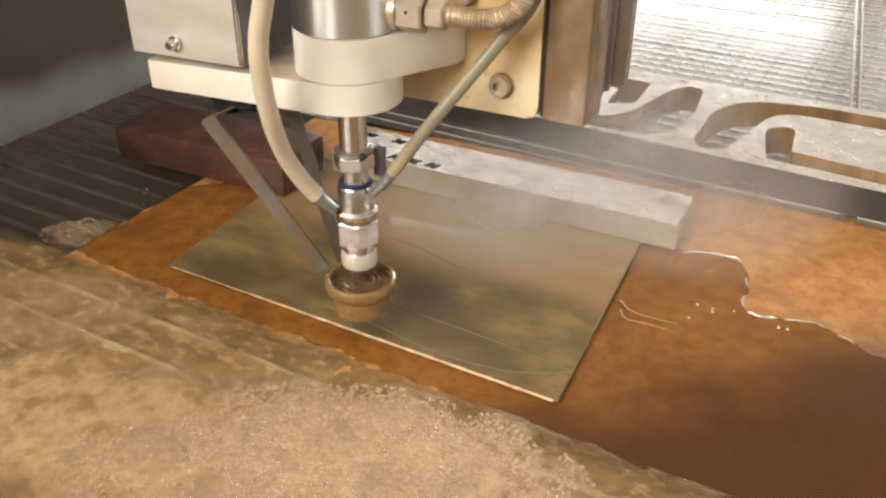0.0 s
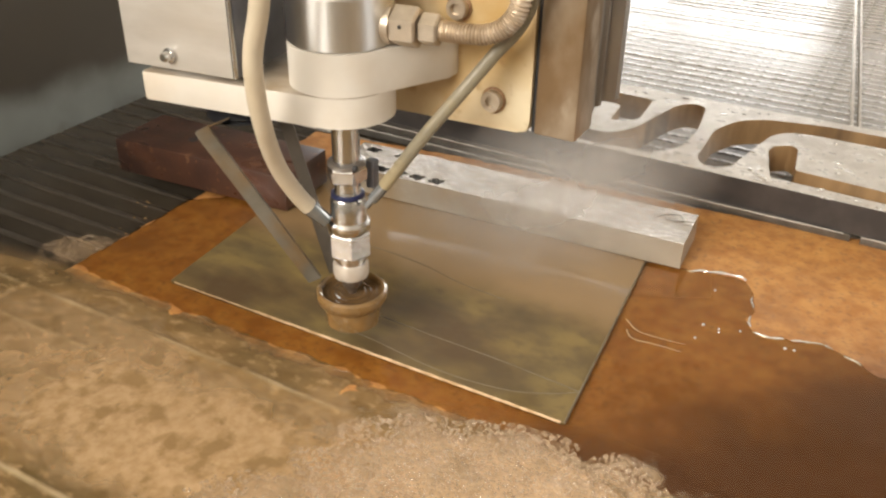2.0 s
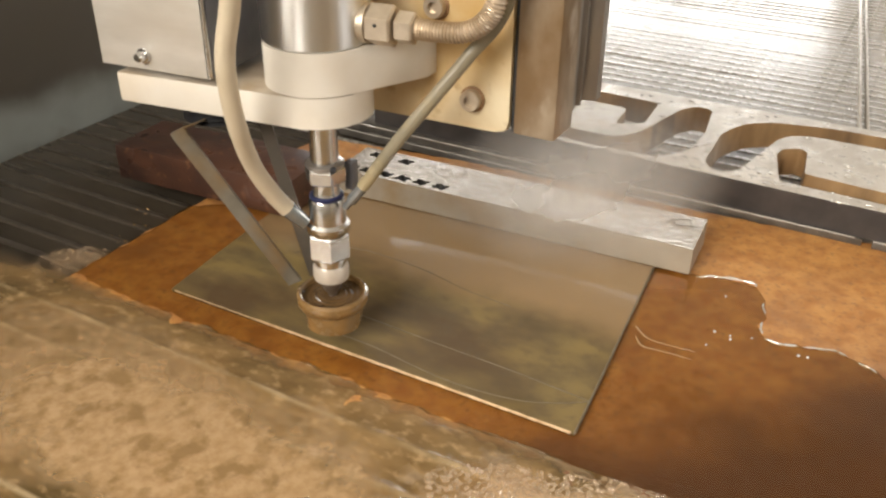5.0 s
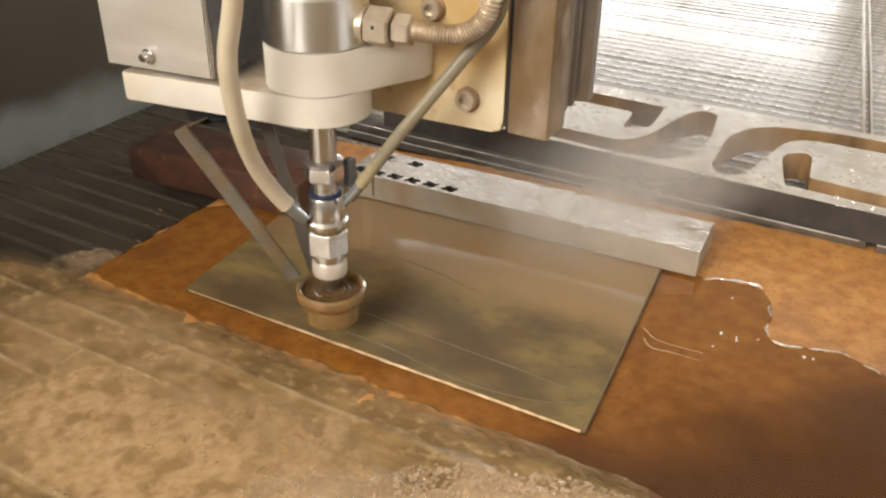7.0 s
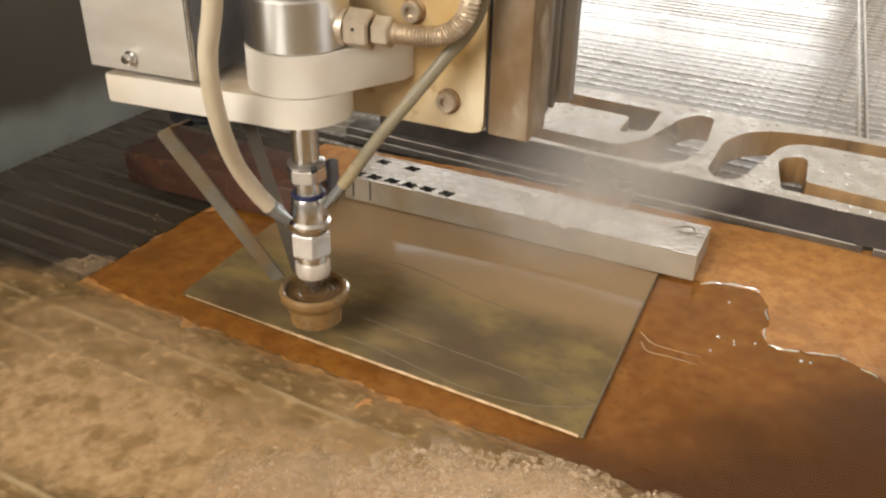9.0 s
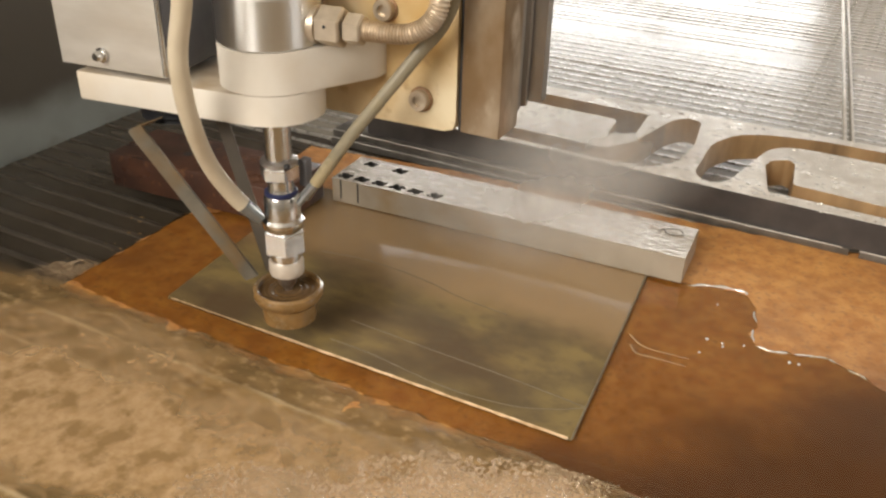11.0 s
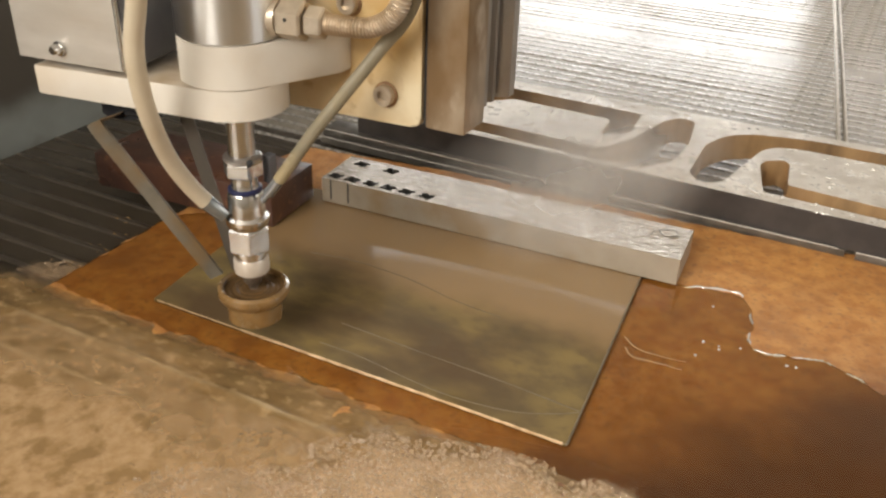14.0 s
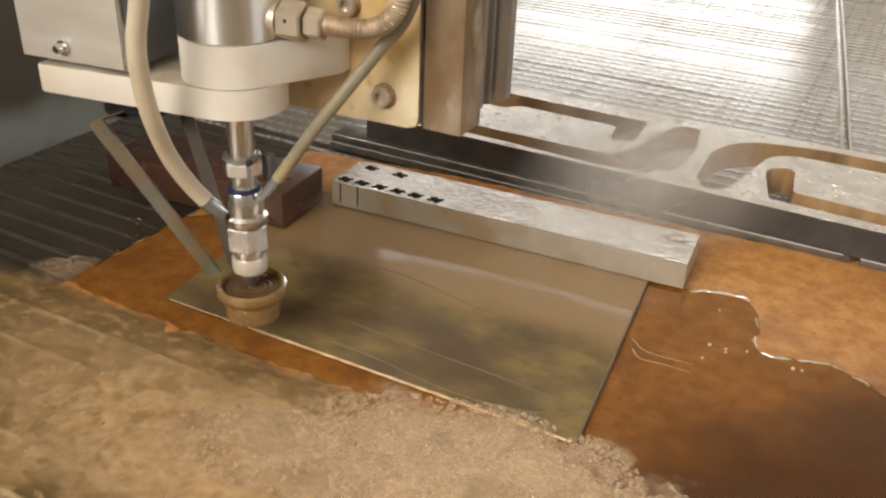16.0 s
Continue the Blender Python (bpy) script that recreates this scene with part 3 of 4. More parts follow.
def rusty_plate():
    outline = [(-0.406, -0.030), (-0.36, -0.046), (-0.30, -0.052), (-0.1, -0.054), (0.2, -0.056), (0.8, -0.060), (0.8, 0.372), (0.15, 0.345), (0.0, 0.330), (-0.24, 0.319), (-0.40, 0.296), (-0.405, 0.11)]
    bm = prism(bmesh.new(), ragged(outline, 0.0026), SLAT_TOP, -0.003)
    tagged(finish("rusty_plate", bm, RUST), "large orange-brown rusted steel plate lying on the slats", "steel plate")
    shore = [(-0.404, -0.018), (-0.30, -0.023), (-0.1, -0.023), (0.2, -0.027), (0.8, -0.030), (0.8, 0.20), (0.24, 0.150), (0.19, 0.148), (0.165, 0.150), (0.148, 0.160), (0.126, 0.168), (0.10, 0.161), (0.080, 0.158), (0.075, 0.172), (0.071, 0.197),
             (0.066, 0.218), (0.052, 0.227), (0.016, 0.219), (-0.02, 0.215), (-0.30, 0.20), (-0.405, 0.11)]
    line = ragged(shore, 0.0042, 75.0)
    bm = bmesh.new()
    prism(bm, line, -0.0029, -0.0019)
    bmesh.ops.delete(bm, geom=[f for f in bm.faces if max(v.co.z for v in f.verts) < -0.0028], context="FACES_ONLY")
    puddle = tagged(empty("shallow_puddle"), "shallow clear puddle standing on the rusty plate", "puddle")
    ob = finish("water_skin", bm, FILM, puddle, smooth=False)
    ob.visible_shadow = False
    rims = ([(0.014, 0.217), (0.030, 0.226), (0.052, 0.231), (0.060, 0.226)], [(0.070, 0.205), (0.071, 0.197), (0.073, 0.190)], [(0.074, 0.180), (0.075, 0.172), (0.077, 0.165)],
            [(0.080, 0.158), (0.090, 0.158), (0.102, 0.162)], [(0.105, 0.162), (0.115, 0.166), (0.126, 0.168), (0.134, 0.166)], [(0.140, 0.163), (0.148, 0.160), (0.153, 0.156)])
    # white glints along the shore are put on as pale beads
    for k, rim in enumerate(rims):
        line = [p + Vector((0.0022 * noise.noise(p * 90), 0.0022 * noise.noise(p * 90 + Vector((3, 0, 0))), 0)) for p in smooth_line([(x, y, -0.0024) for x, y in rim], 14)]
        bm = tube(bmesh.new(), line, lambda q: (0.0010 if k in (0, 3) else 0.0007) * (1 + 0.8 * noise.noise(Vector((q * 9, 7 + k, 0)))) * min(1, 8 * q + 0.2, 8 * (1 - q) + 0.2), 10)
        finish("water_bead", bm, DROP, puddle, "glinting rim of the water")
    # small pale beads stand in for single glints on the puddle
    for x, y, r in ((0.043, 0.200, 0.0010), (0.047, 0.150, 0.0013), (0.058, 0.150, 0.0009), (0.059, 0.146, 0.0010), (0.072, 0.155, 0.0009), (0.046, 0.131, 0.0010), (0.104, 0.150, 0.0013), (0.110, 0.151, 0.0011)):
        bm = bmesh.new()
        bmesh.ops.create_uvsphere(bm, u_segments=12, v_segments=8, radius=r, matrix=Matrix.Translation((x, y, -0.0018)) @ Matrix.Diagonal((1, 1, 0.8, 1)))
        finish("bubble", bm, DROP, puddle, "pale bead for a glint on the water")
    for k in (0, 1):
        pts = [(-0.003 + 0.004 * k, 0.128 - 0.012 * k, -0.0020), (0.008, 0.119 - 0.011 * k, -0.0020), (0.022, 0.118 - 0.009 * k, -0.0020), (0.042, 0.120 - 0.010 * k, -0.0022)]
        bm = tube(bmesh.new(), smooth_line(pts, 12), lambda s: 0.0008 * (1 - 0.6 * s), 8)
        finish("ripple", bm, BEAD, puddle, "low ripple in the water")


def sheet():
    thing = tagged(empty("metal_sheet", (0, 0, -0.003)), "thin wet olive-grey metal sheet being trimmed", "metal sheet")
    at = (0, 0, -0.003)
    outline = [(-0.322, 0.0), (0.0, 0.0), (-0.019, 0.240), (-0.342, 0.214)]
    bm = prism(bmesh.new(), outline, -0.003, 0.0, 0.0003)
    finish("face", bm, SHEET, thing, origin=at)
    bm = bmesh.new()
    tube(bm, [Vector((x, -0.0006 + 0.0003 * noise.noise(Vector((x * 90, 0, 0))), -0.0003)) for x in np.arange(-0.318, 0.0, 0.004)],
         lambda s: 0.0009 + 0.0005 * noise.noise(Vector((s * 60, 1, 0))) - 0.0005 * (s < 0.25), 8)
    finish("cut_edge", bm, EDGE, thing, "bright fresh cut edge", origin=at)
    bm = bmesh.new()
    tube(bm, [Vector((-0.019 * s + 0.0005, 0.2 * s * 1.19, -0.0004)) for s in np.arange(0, 1, 0.02)], 0.0008, 8)
    finish("side_edge", bm, GROOVE, thing, origin=at)
    for pts, r in (([(-0.185, 0.041, 0), (-0.12, 0.038, 0), (-0.06, 0.036, 0), (-0.003, 0.032, 0)], 0.0004),
                   ([(-0.185, 0.014, 0), (-0.15, 0.013, 0), (-0.09, 0.006, 0), (-0.045, 0.010, 0), (-0.018, 0.021, 0), (-0.003, 0.031, 0)], 0.0004),
                   ([(-0.262, 0.114, 0), (-0.22, 0.120, 0), (-0.17, 0.117, 0), (-0.13, 0.108, 0), (-0.09, 0.104, 0)], 0.0003)):
        bm = tube(bmesh.new(), smooth_line(pts), r, 8)
        finish("score_line", bm, GROOVE, thing, origin=at)


BAR = pose(0.011, 0.213, 0, 0, 0, 2.9)
COGS = (0.009, 0.026, 0.044, 0.0615, 0.0795, 0.0985)
COGS_BACK = ((0.0175, 0.042), (0.048, 0.041))


def cog(x, y, r):
    """The outline of a small five-toothed cut-out."""
    out = []
    for i in range(20):
        a = 2 * math.pi * i / 20 + 0.2
        k = r * (1.0 if i % 5 < 3 else 0.70) * (1 + 0.12 * math.sin(i * 2.3 + x * 900))
        out.append((x + k * 1.05 * math.cos(a), y + k * 0.8 * math.sin(a)))
    return out


def bar():
    thing = tagged(empty("aluminium_bar"), "wet milled aluminium bar with small cog-shaped cut-outs, weighing down the sheet", "metal bar")
    thing.matrix_world = BAR
    L, W, H = 0.318, 0.054, 0.023
    outline = [(-L, 0), (0, 0), (0, W), (-L, W)]
    holes = [cog(-L + d, 0.0090, 0.0074) for d in COGS] + [cog(-L + d, y, 0.0074) for d, y in COGS_BACK]
    bm = holed(bmesh.new(), [outline, *holes], 0.0005, H)
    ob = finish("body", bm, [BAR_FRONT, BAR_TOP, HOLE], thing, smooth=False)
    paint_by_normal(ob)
    # walls inside the cog holes are painted dark for the shade there
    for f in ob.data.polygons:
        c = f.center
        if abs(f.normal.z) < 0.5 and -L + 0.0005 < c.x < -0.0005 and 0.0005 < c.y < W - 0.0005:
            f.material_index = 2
    def wet_spot(rnd):
        x, y = -L * rnd.random() ** 1.6, rnd.uniform(0.002, W - 0.002)
        if x < -0.20 and (y < 0.022 or y > 0.030):
            return None
        return (x, y, H - 0.0001)
    wet_beads("water_beads", 620, 4, wet_spot, 0.0011, thing)
    # dark strips on the front face stand in for the slits' shade
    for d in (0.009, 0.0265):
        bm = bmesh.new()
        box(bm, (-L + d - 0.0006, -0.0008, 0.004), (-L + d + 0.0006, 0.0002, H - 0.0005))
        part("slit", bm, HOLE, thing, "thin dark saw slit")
    for pts in ([(-0.030, 0.030), (-0.026, 0.041), (-0.014, 0.046), (-0.010, 0.040)], [(-0.026, 0.041), (-0.020, 0.034), (-0.008, 0.037)]):
        bm = tube(bmesh.new(), smooth_line([(x, y, H) for x, y in pts], 4), 0.0004, 6)
        part("pen_mark", bm, HOLE, thing, "dark scribbled pen mark")


def wet_beads(name, count, seed, place, size, thing=None):
    """Flat beads of water, scattered and joined; their pale colour holds the sparkle."""
    rnd = random.Random(seed)
    one = lathe(bmesh.new(), [(1.0, 0.0), (0.85, 0.30), (0.45, 0.50), (0.1, 0.54)], steps=8)
    shape = np.array([v.co for v in one.verts])
    loops = [[v.index for v in f.verts] for f in one.faces]
    one.free()
    verts, faces = [], []
    while len(verts) < count:
        spot = place(rnd)
        if spot is None:
            continue
        k = size * (0.35 + 1.3 * rnd.random() ** 2)
        base = len(verts) * len(shape)
        faces += [[base + i for i in f] for f in loops]
        verts.append(shape * (k * rnd.uniform(0.9, 3.0), k * rnd.uniform(0.7, 1.2), k * 0.7) + np.array(spot))
    me = bpy.data.meshes.new(name)
    me.from_pydata(np.concatenate(verts), [], faces)
    me.materials.append(DROP)
    me.shade_smooth()
    ob = new(name, me)
    ob.parent = thing
    return tagged(ob, "small glinting beads of water", "" if thing else "water drops", kind="stuff")


def block():
    thing = tagged(empty("steel_block", (-0.313, 0.132, 0.0002)), "dark red-brown steel block resting on the sheet's end", "steel block")
    thing.rotation_euler.z = radians(4)
    bm = box(bmesh.new(), (-0.187, 0, 0), (0, 0.068, 0.033), 0.002)
    part("body", bm, BLOCK, thing)
    # a flat dark disc stands in for the shaded drilled hole
    bm = lathe(bmesh.new(), [(0.0045, 0.0), (0.0045, 0.0004)], (-0.12, 0.03, 0.033), steps=16)
    part("hole", bm, HOLE, thing, "small dark drilled hole")


def cut_plate():
    thing = tagged(empty("profile_plate", (0, 0, 0)), "thick aluminium plate with curved profiles cut out of it", "metal plate")
    outline = [(-0.362, 0.345), (0.6, 0.330), (0.6, 0.530), (-0.362, 0.512)]
    h1 = rounded([(-0.32, 0.492), (-0.100, 0.486), (-0.096, 0.424), (-0.121, 0.408), (-0.124, 0.455), (-0.236, 0.458), (-0.247, 0.442), (-0.30, 0.448)], 0.008)
    h2 = rounded([(-0.325, 0.388), (-0.245, 0.378), (-0.110, 0.376), (-0.092, 0.402), (-0.075, 0.480), (-0.062, 0.498), (-0.046, 0.494), (-0.037, 0.429), (-0.040, 0.380), (-0.060, 0.353), (-0.10, 0.347), (-0.24, 0.354), (-0.325, 0.358)], 0.012)
    h3 = rounded([(-0.021, 0.362), (-0.023, 0.439), (-0.009, 0.474), (0.015, 0.492), (0.073, 0.505), (0.35, 0.508), (0.35, 0.478), (0.060, 0.474), (0.040, 0.468), (0.028, 0.452), (0.010, 0.358), (-0.006, 0.346)], 0.012)
    h4 = rounded([(0.033, 0.414), (0.036, 0.428), (0.050, 0.438), (0.057, 0.432), (0.063, 0.382), (0.142, 0.376), (0.35, 0.376), (0.35, 0.352), (0.144, 0.352), (0.046, 0.356)], 0.004)
    bm = holed(bmesh.new(), [outline, h1, h2, h3, h4], 0.0035, 0.030)
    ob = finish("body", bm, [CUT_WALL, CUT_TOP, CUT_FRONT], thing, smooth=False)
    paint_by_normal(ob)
    # front faces take the near-black colour that holds their shade
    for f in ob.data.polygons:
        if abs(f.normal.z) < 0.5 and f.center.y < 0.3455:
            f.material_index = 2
    rnd = random.Random(5)
    drop = None
    for i in range(260):
        x, y = rnd.uniform(-0.26, 0.24), (rnd.uniform(0.336, 0.372) if i % 2 else rnd.uniform(0.345, 0.510))
        hit, place, normal, _ = ob.ray_cast(Vector((x, y, 0.1)), Vector((0, 0, -1)))
        if not hit or place.z < 0.029:
            continue
        if drop is None:
            bm = lathe(bmesh.new(), [(0.0024, 0.0), (0.0021, 0.0007), (0.0012, 0.0012), (0.0003, 0.0013)], steps=12)
            drop = finish("water_drop", bm, DROP, thing)
            one = drop
        else:
            one = new("water_drop", drop.data)
            one.parent = thing
        one.location = (x, y, 0.030)
        s = rnd.uniform(0.25, 0.95)
        one.scale = (s * rnd.uniform(0.8, 2.4), s, s)
    for x0, x1 in ((-0.40, 0.122), (0.130, 0.6)):
        strip = tagged(empty("packing_strip", (x0, 0.331, SLAT_TOP)), "thin bright steel packing strips under the plate", "packing strip", group="packing strips")
        tilt = math.atan2(-0.004, 0.5)
        for k, (dy, z0, z1) in enumerate(((0.0, 0, 0.008), (0.004, 0.0081, 0.0155))):
            bm = box(bmesh.new(), (0, dy, z0), (x1 - x0, 0.03 + dy, z1), 0.0008)
            piece = part("strip", bm, STRIP, strip)
            # a pale thread laid along the edge stands in for its wet highlight
            edge = [Vector((x, dy - 0.0002 + 0.0003 * noise.noise(Vector((x * 60, k, 0))), z1)) for x in np.arange(0.0, x1 - x0, 0.006)]
            bm = tube(bmesh.new(), edge, lambda s: 0.0006 + 0.0005 * noise.noise(Vector((s * 40, k * 5, 2))), 8)
            part("edge_glint", bm, DROP, piece, "pale thread for the highlight on the wet edge")
    # pale blobs put the sparkle onto the far slats
    wet_beads("slat_drops", 420, 6, lambda r: (r.uniform(-0.30, 0.40), 0.531 + 0.0205 * int(r.random() ** 1.7 * 22) + r.uniform(-0.002, 0.002) - 0.001, -0.0124), 0.0014)
    bar_ = tagged(empty("divider_bar", (0.10, 0.56, SLAT_TOP)), "pair of bright wet steel divider strips across the slats", "divider")
    bar_.rotation_euler.z = radians(6.6)
    for dx in (-0.004, 0.004):
        bm = box(bmesh.new(), (dx - 0.0015, 0, -0.01), (dx + 0.0015, 1.15, 0.006), 0.0006)
        part("strip", bm, DIVIDER, bar_)


# ---- the cutting head ----
HEAD = Vector((-0.147, 0.006, 0.0))


def head_part(name, bm, mat, parent, label=""):
    """A part of the head, built where it stands at the start."""
    return finish(name, bm, mat, parent, label, origin=HEAD)


def hexagon(bm, r, z0, z1, at, turn=None, chamfer=0.0012):
    turn = turn or Matrix.Identity(4)
    prof = [(r - chamfer, z0), (r, z0 + chamfer), (r, z1 - chamfer), (r - chamfer, z1)]
    return lathe(bm, prof, at, turn, steps=6)


def bolt(head, at, r=0.0065):
    """A socket screw with its washer, in a face that looks to -y."""
    turn = Matrix.Rotation(radians(90), 4, "X")
    bm = lathe(bmesh.new(), [(r * 1.22, -0.001), (r * 1.22, 0.001), (r * 1.1, 0.0014)], at, turn, 28)
    washer = head_part("washer", bm, WASHER, head, "rusty washer")
    bm = lathe(bmesh.new(), [(r, 0.0014), (r, 0.005), (r * 0.9, 0.0058), (r * 0.52, 0.0058), (r * 0.52, 0.003)], at, turn, 28)
    return head_part("socket_screw", bm, NICKEL, head, "stained socket screw")


def cutting_head():
    head = tagged(empty("cutting_head", HEAD), "waterjet cutting head with white clamps, hoses and steel nozzle", "cutting head")
    ax = HEAD

    # nozzle, from the sheet up
    bm = lathe(bmesh.new(), [(0.0170, 0.0165), (0.0183, 0.0172), (0.0186, 0.019), (0.0188, 0.030), (0.0222, 0.0325), (0.0238, 0.0355), (0.0242, 0.038), (0.0236, 0.0405), (0.0218, 0.0418), (0.0203, 0.0408), (0.0196, 0.0365), (0.0120, 0.0360)], ax, steps=56)
    guard = head_part("splash_guard", bm, GUARD, head, "brown stained round rubber splash guard")
    bm = lathe(bmesh.new(), [(0.0200, 0.0366), (0.0200, 0.0384), (0.0175, 0.0380), (0.0160, 0.0386), (0.0140, 0.0381), (0.0120, 0.0389), (0.0100, 0.0383), (0.0085, 0.0391), (0.0046, 0.0386)], ax, steps=56)
    head_part("water_ring", bm, POOL, guard, "water standing in the guard")
    bm = lathe(bmesh.new(), [(0.0028, 0.017), (0.0030, 0.0405), (0.0058, 0.0440), (0.0064, 0.0470), (0.0064, 0.053)], ax)
    head_part("mixing_tube", bm, TUBE, head, "grey-brown stained mixing tube")
    bm = lathe(bmesh.new(), [(0.0085, 0.0515), (0.0112, 0.0525), (0.0117, 0.0545), (0.0117, 0.061), (0.0108, 0.063)], ax)
    head_part("collet", bm, COLLET, head, "whitish collet nut")
    bm = lathe(bmesh.new(), [(0.0100, 0.063), (0.0100, 0.0662), (0.0116, 0.0665), (0.0116, 0.069)], ax)
    head_part("collar", bm, STEEL, head)
    bm = hexagon(bmesh.new(), 0.0142, 0.069, 0.087, ax, Matrix.Rotation(radians(8), 4, "Z"), 0.0015)
    head_part("hex_body", bm, STEEL, head)
    bm = lathe(bmesh.new(), [(0.0128, 0.087), (0.0137, 0.0885), (0.0137, 0.093), (0.0118, 0.095), (0.0115, 0.109), (0.0105, 0.111)], ax)
    head_part("nozzle_body", bm, STEEL, head)
    bm = lathe(bmesh.new(), [(0.0098, 0.111), (0.0108, 0.1118), (0.0108, 0.1132), (0.0098, 0.114)], ax)
    head_part("seal_ring", bm, BLUE_MARK, head, "dark blue seal ring")
    bm = lathe(bmesh.new(), [(0.0088, 0.114), (0.0082, 0.116), (0.0082, 0.1225)], ax)
    head_part("neck", bm, STEEL, head)
    bm = hexagon(bmesh.new(), 0.0128, 0.1225, 0.1325, ax, Matrix.Rotation(radians(20), 4, "Z"))
    nut = head_part("gland_nut", bm, STEEL, head)
    bm = lathe(bmesh.new(), [(0.0115, 0.1325), (0.0120, 0.1332), (0.0120, 0.1350), (0.0110, 0.1356)], ax)
    head_part("lock_ring", bm, RAIL_GREY, head)
    for a in (-30, 150):
        p = ax + Vector((0.0122 * math.cos(radians(a)), 0.0122 * math.sin(radians(a)), 0.1341))
        bm = bmesh.new()
        bmesh.ops.create_uvsphere(bm, u_segments=12, v_segments=8, radius=0.0022, matrix=Matrix.Translation(p))
        head_part("ring_knob", bm, BLACK, head, "small dark knob")
    bm = lathe(bmesh.new(), [(0.0087, 0.1325), (0.0087, 0.176)], ax)
    head_part("feed_tube", bm, STEEL, head)
    bm = box(bmesh.new(), ax + Vector((0.007, 0.010, 0.114)), ax + Vector((0.013, 0.017, 0.133)), 0.001)
    head_part("sensor_block", bm, COVER_SIDE, head, "small dark grey block behind the nut")

    # white clamp plates
    def clamp_outline(front_left, back_left, r, to=None):
        pts = [front_left]
        a0 = math.atan2(-1, 0.11)
        for i in range(19):
            a = a0 + radians(170) * i / 18
            pts.append((ax.x + r * math.cos(a), ax.y + r * math.sin(a)))
        return pts + [back_left]
    lower = clamp_outline((-0.260, -0.043), (-0.268, 0.040), 0.0312)
    bm = prism(bmesh.new(), rounded(lower, 0.003, 2), 0.1685, 0.1868, 0.0015)
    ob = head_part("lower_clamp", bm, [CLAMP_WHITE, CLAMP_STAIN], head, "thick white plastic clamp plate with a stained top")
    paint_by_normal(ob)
    upper = []
    for i in range(20):
        a = radians(165 + 170 * i / 19)
        upper.append((ax.x + 0.0312 * math.cos(a), ax.y + 0.0312 * math.sin(a)))
    upper += [(-0.094, 0.040), (-0.094, 0.052), (-0.172, 0.052)]
    bm = prism(bmesh.new(), upper, 0.1873, 0.2122, 0.0015)
    head_part("upper_clamp", bm, CLAMP_WHITE, head, "rounded white plastic clamp block")

    # steel inlet body with its fitting
    bm = lathe(bmesh.new(), [(0.0298, 0.2124), (0.0310, 0.2134), (0.0310, 0.2412), (0.0298, 0.2424)], ax, steps=64)
    head_part("inlet_body", bm, INLET, head, "polished steel cylinder")
    bm = lathe(bmesh.new(), [(0.027, 0.2426), (0.027, 0.246), (0.015, 0.2475), (0.015, 0.32)], ax, steps=48)
    head_part("valve_body", bm, RAIL_GREY, head, "grey valve body")
    side = Matrix.Rotation(radians(8), 4, "Z") @ Matrix.Rotation(radians(90), 4, "Y")
    z = 0.2240
    d = Vector((math.cos(radians(8)), math.sin(radians(8)), 0))
    base = Vector((ax.x, ax.y, z))
    bm = lathe(bmesh.new(), [(0.0110, 0.018), (0.0110, 0.0335)], base, side, 28)
    head_part("fitting_collar", bm, NICKEL, head)
    bm = hexagon(bmesh.new(), 0.0116, 0.0335, 0.0490, base, side)
    nut = head_part("fitting_nut", bm, NICKEL, head, "stained hexagonal fitting nut")
    # a black ball stands in for the dark inside the nut's hole
    spot = base + d * 0.041 + Vector((0.10, -0.98, 0.2)).normalized() * 0.0102
    bm = bmesh.new()
    bmesh.ops.create_uvsphere(bm, u_segments=10, v_segments=6, radius=0.0011, matrix=Matrix.Translation(spot))
    head_part("weep_hole", bm, BLACK, nut, "small dark weep hole")
    bm = hexagon(bmesh.new(), 0.0090, 0.0500, 0.0610, base, side)
    head_part("hose_nut", bm, NICKEL, head, "smaller hexagonal hose nut")
    line = smooth_line([base + d * 0.061, base + d * 0.074, base + d * 0.088 + Vector((0, 0.001, 0.001)), base + d * 0.099 + Vector((0, 0.003, 0.008)), base + d * 0.104 + Vector((0, 0.005, 0.022)), base + d * 0.106 + Vector((0, 0.006, 0.06))], 40)
    bm = tube(bmesh.new(), line, lambda s: 0.0054 + 0.0006 * math.sin(s * 2 * math.pi * 38), 20)
    head_part("armoured_hose", bm, HOSE_ARMOUR, head, "corrugated armoured hose")

    # drive cover
    cover = Matrix.Translation((-0.2665, -0.0450, 0.1915)) @ Matrix.Rotation(radians(6.8), 4, "Z")
    bm = box(bmesh.new(), (0, 0, 0), (0.0755, 0.0012, 0.13), 0.0005)
    bmesh.ops.transform(bm, matrix=cover, verts=bm.verts)
    body = head_part("drive_cover", bm, COVER, head, "silver sheet metal drive cover")
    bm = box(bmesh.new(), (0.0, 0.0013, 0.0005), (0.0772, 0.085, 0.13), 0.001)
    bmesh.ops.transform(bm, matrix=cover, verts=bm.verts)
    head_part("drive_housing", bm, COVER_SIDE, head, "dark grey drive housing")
    bm = tube(bmesh.new(), [cover @ Vector((0.0752, 0.0005, z)) for z in (0.001, 0.05, 0.13)], 0.0016, 10)
    head_part("cover_edge", bm, STEEL, head, "bright folded edge")
    at = cover @ Vector((0.0315, 0, 0.0085))
    turn = Matrix.Rotation(radians(90 + 0), 4, "X")
    bm = lathe(bmesh.new(), [(0.0045, 0.0), (0.0045, 0.0012), (0.003, 0.0016), (0.003, 0.005), (0.0022, 0.0062)], at, turn, 20)
    head_part("cover_screw", bm, STEEL, head)

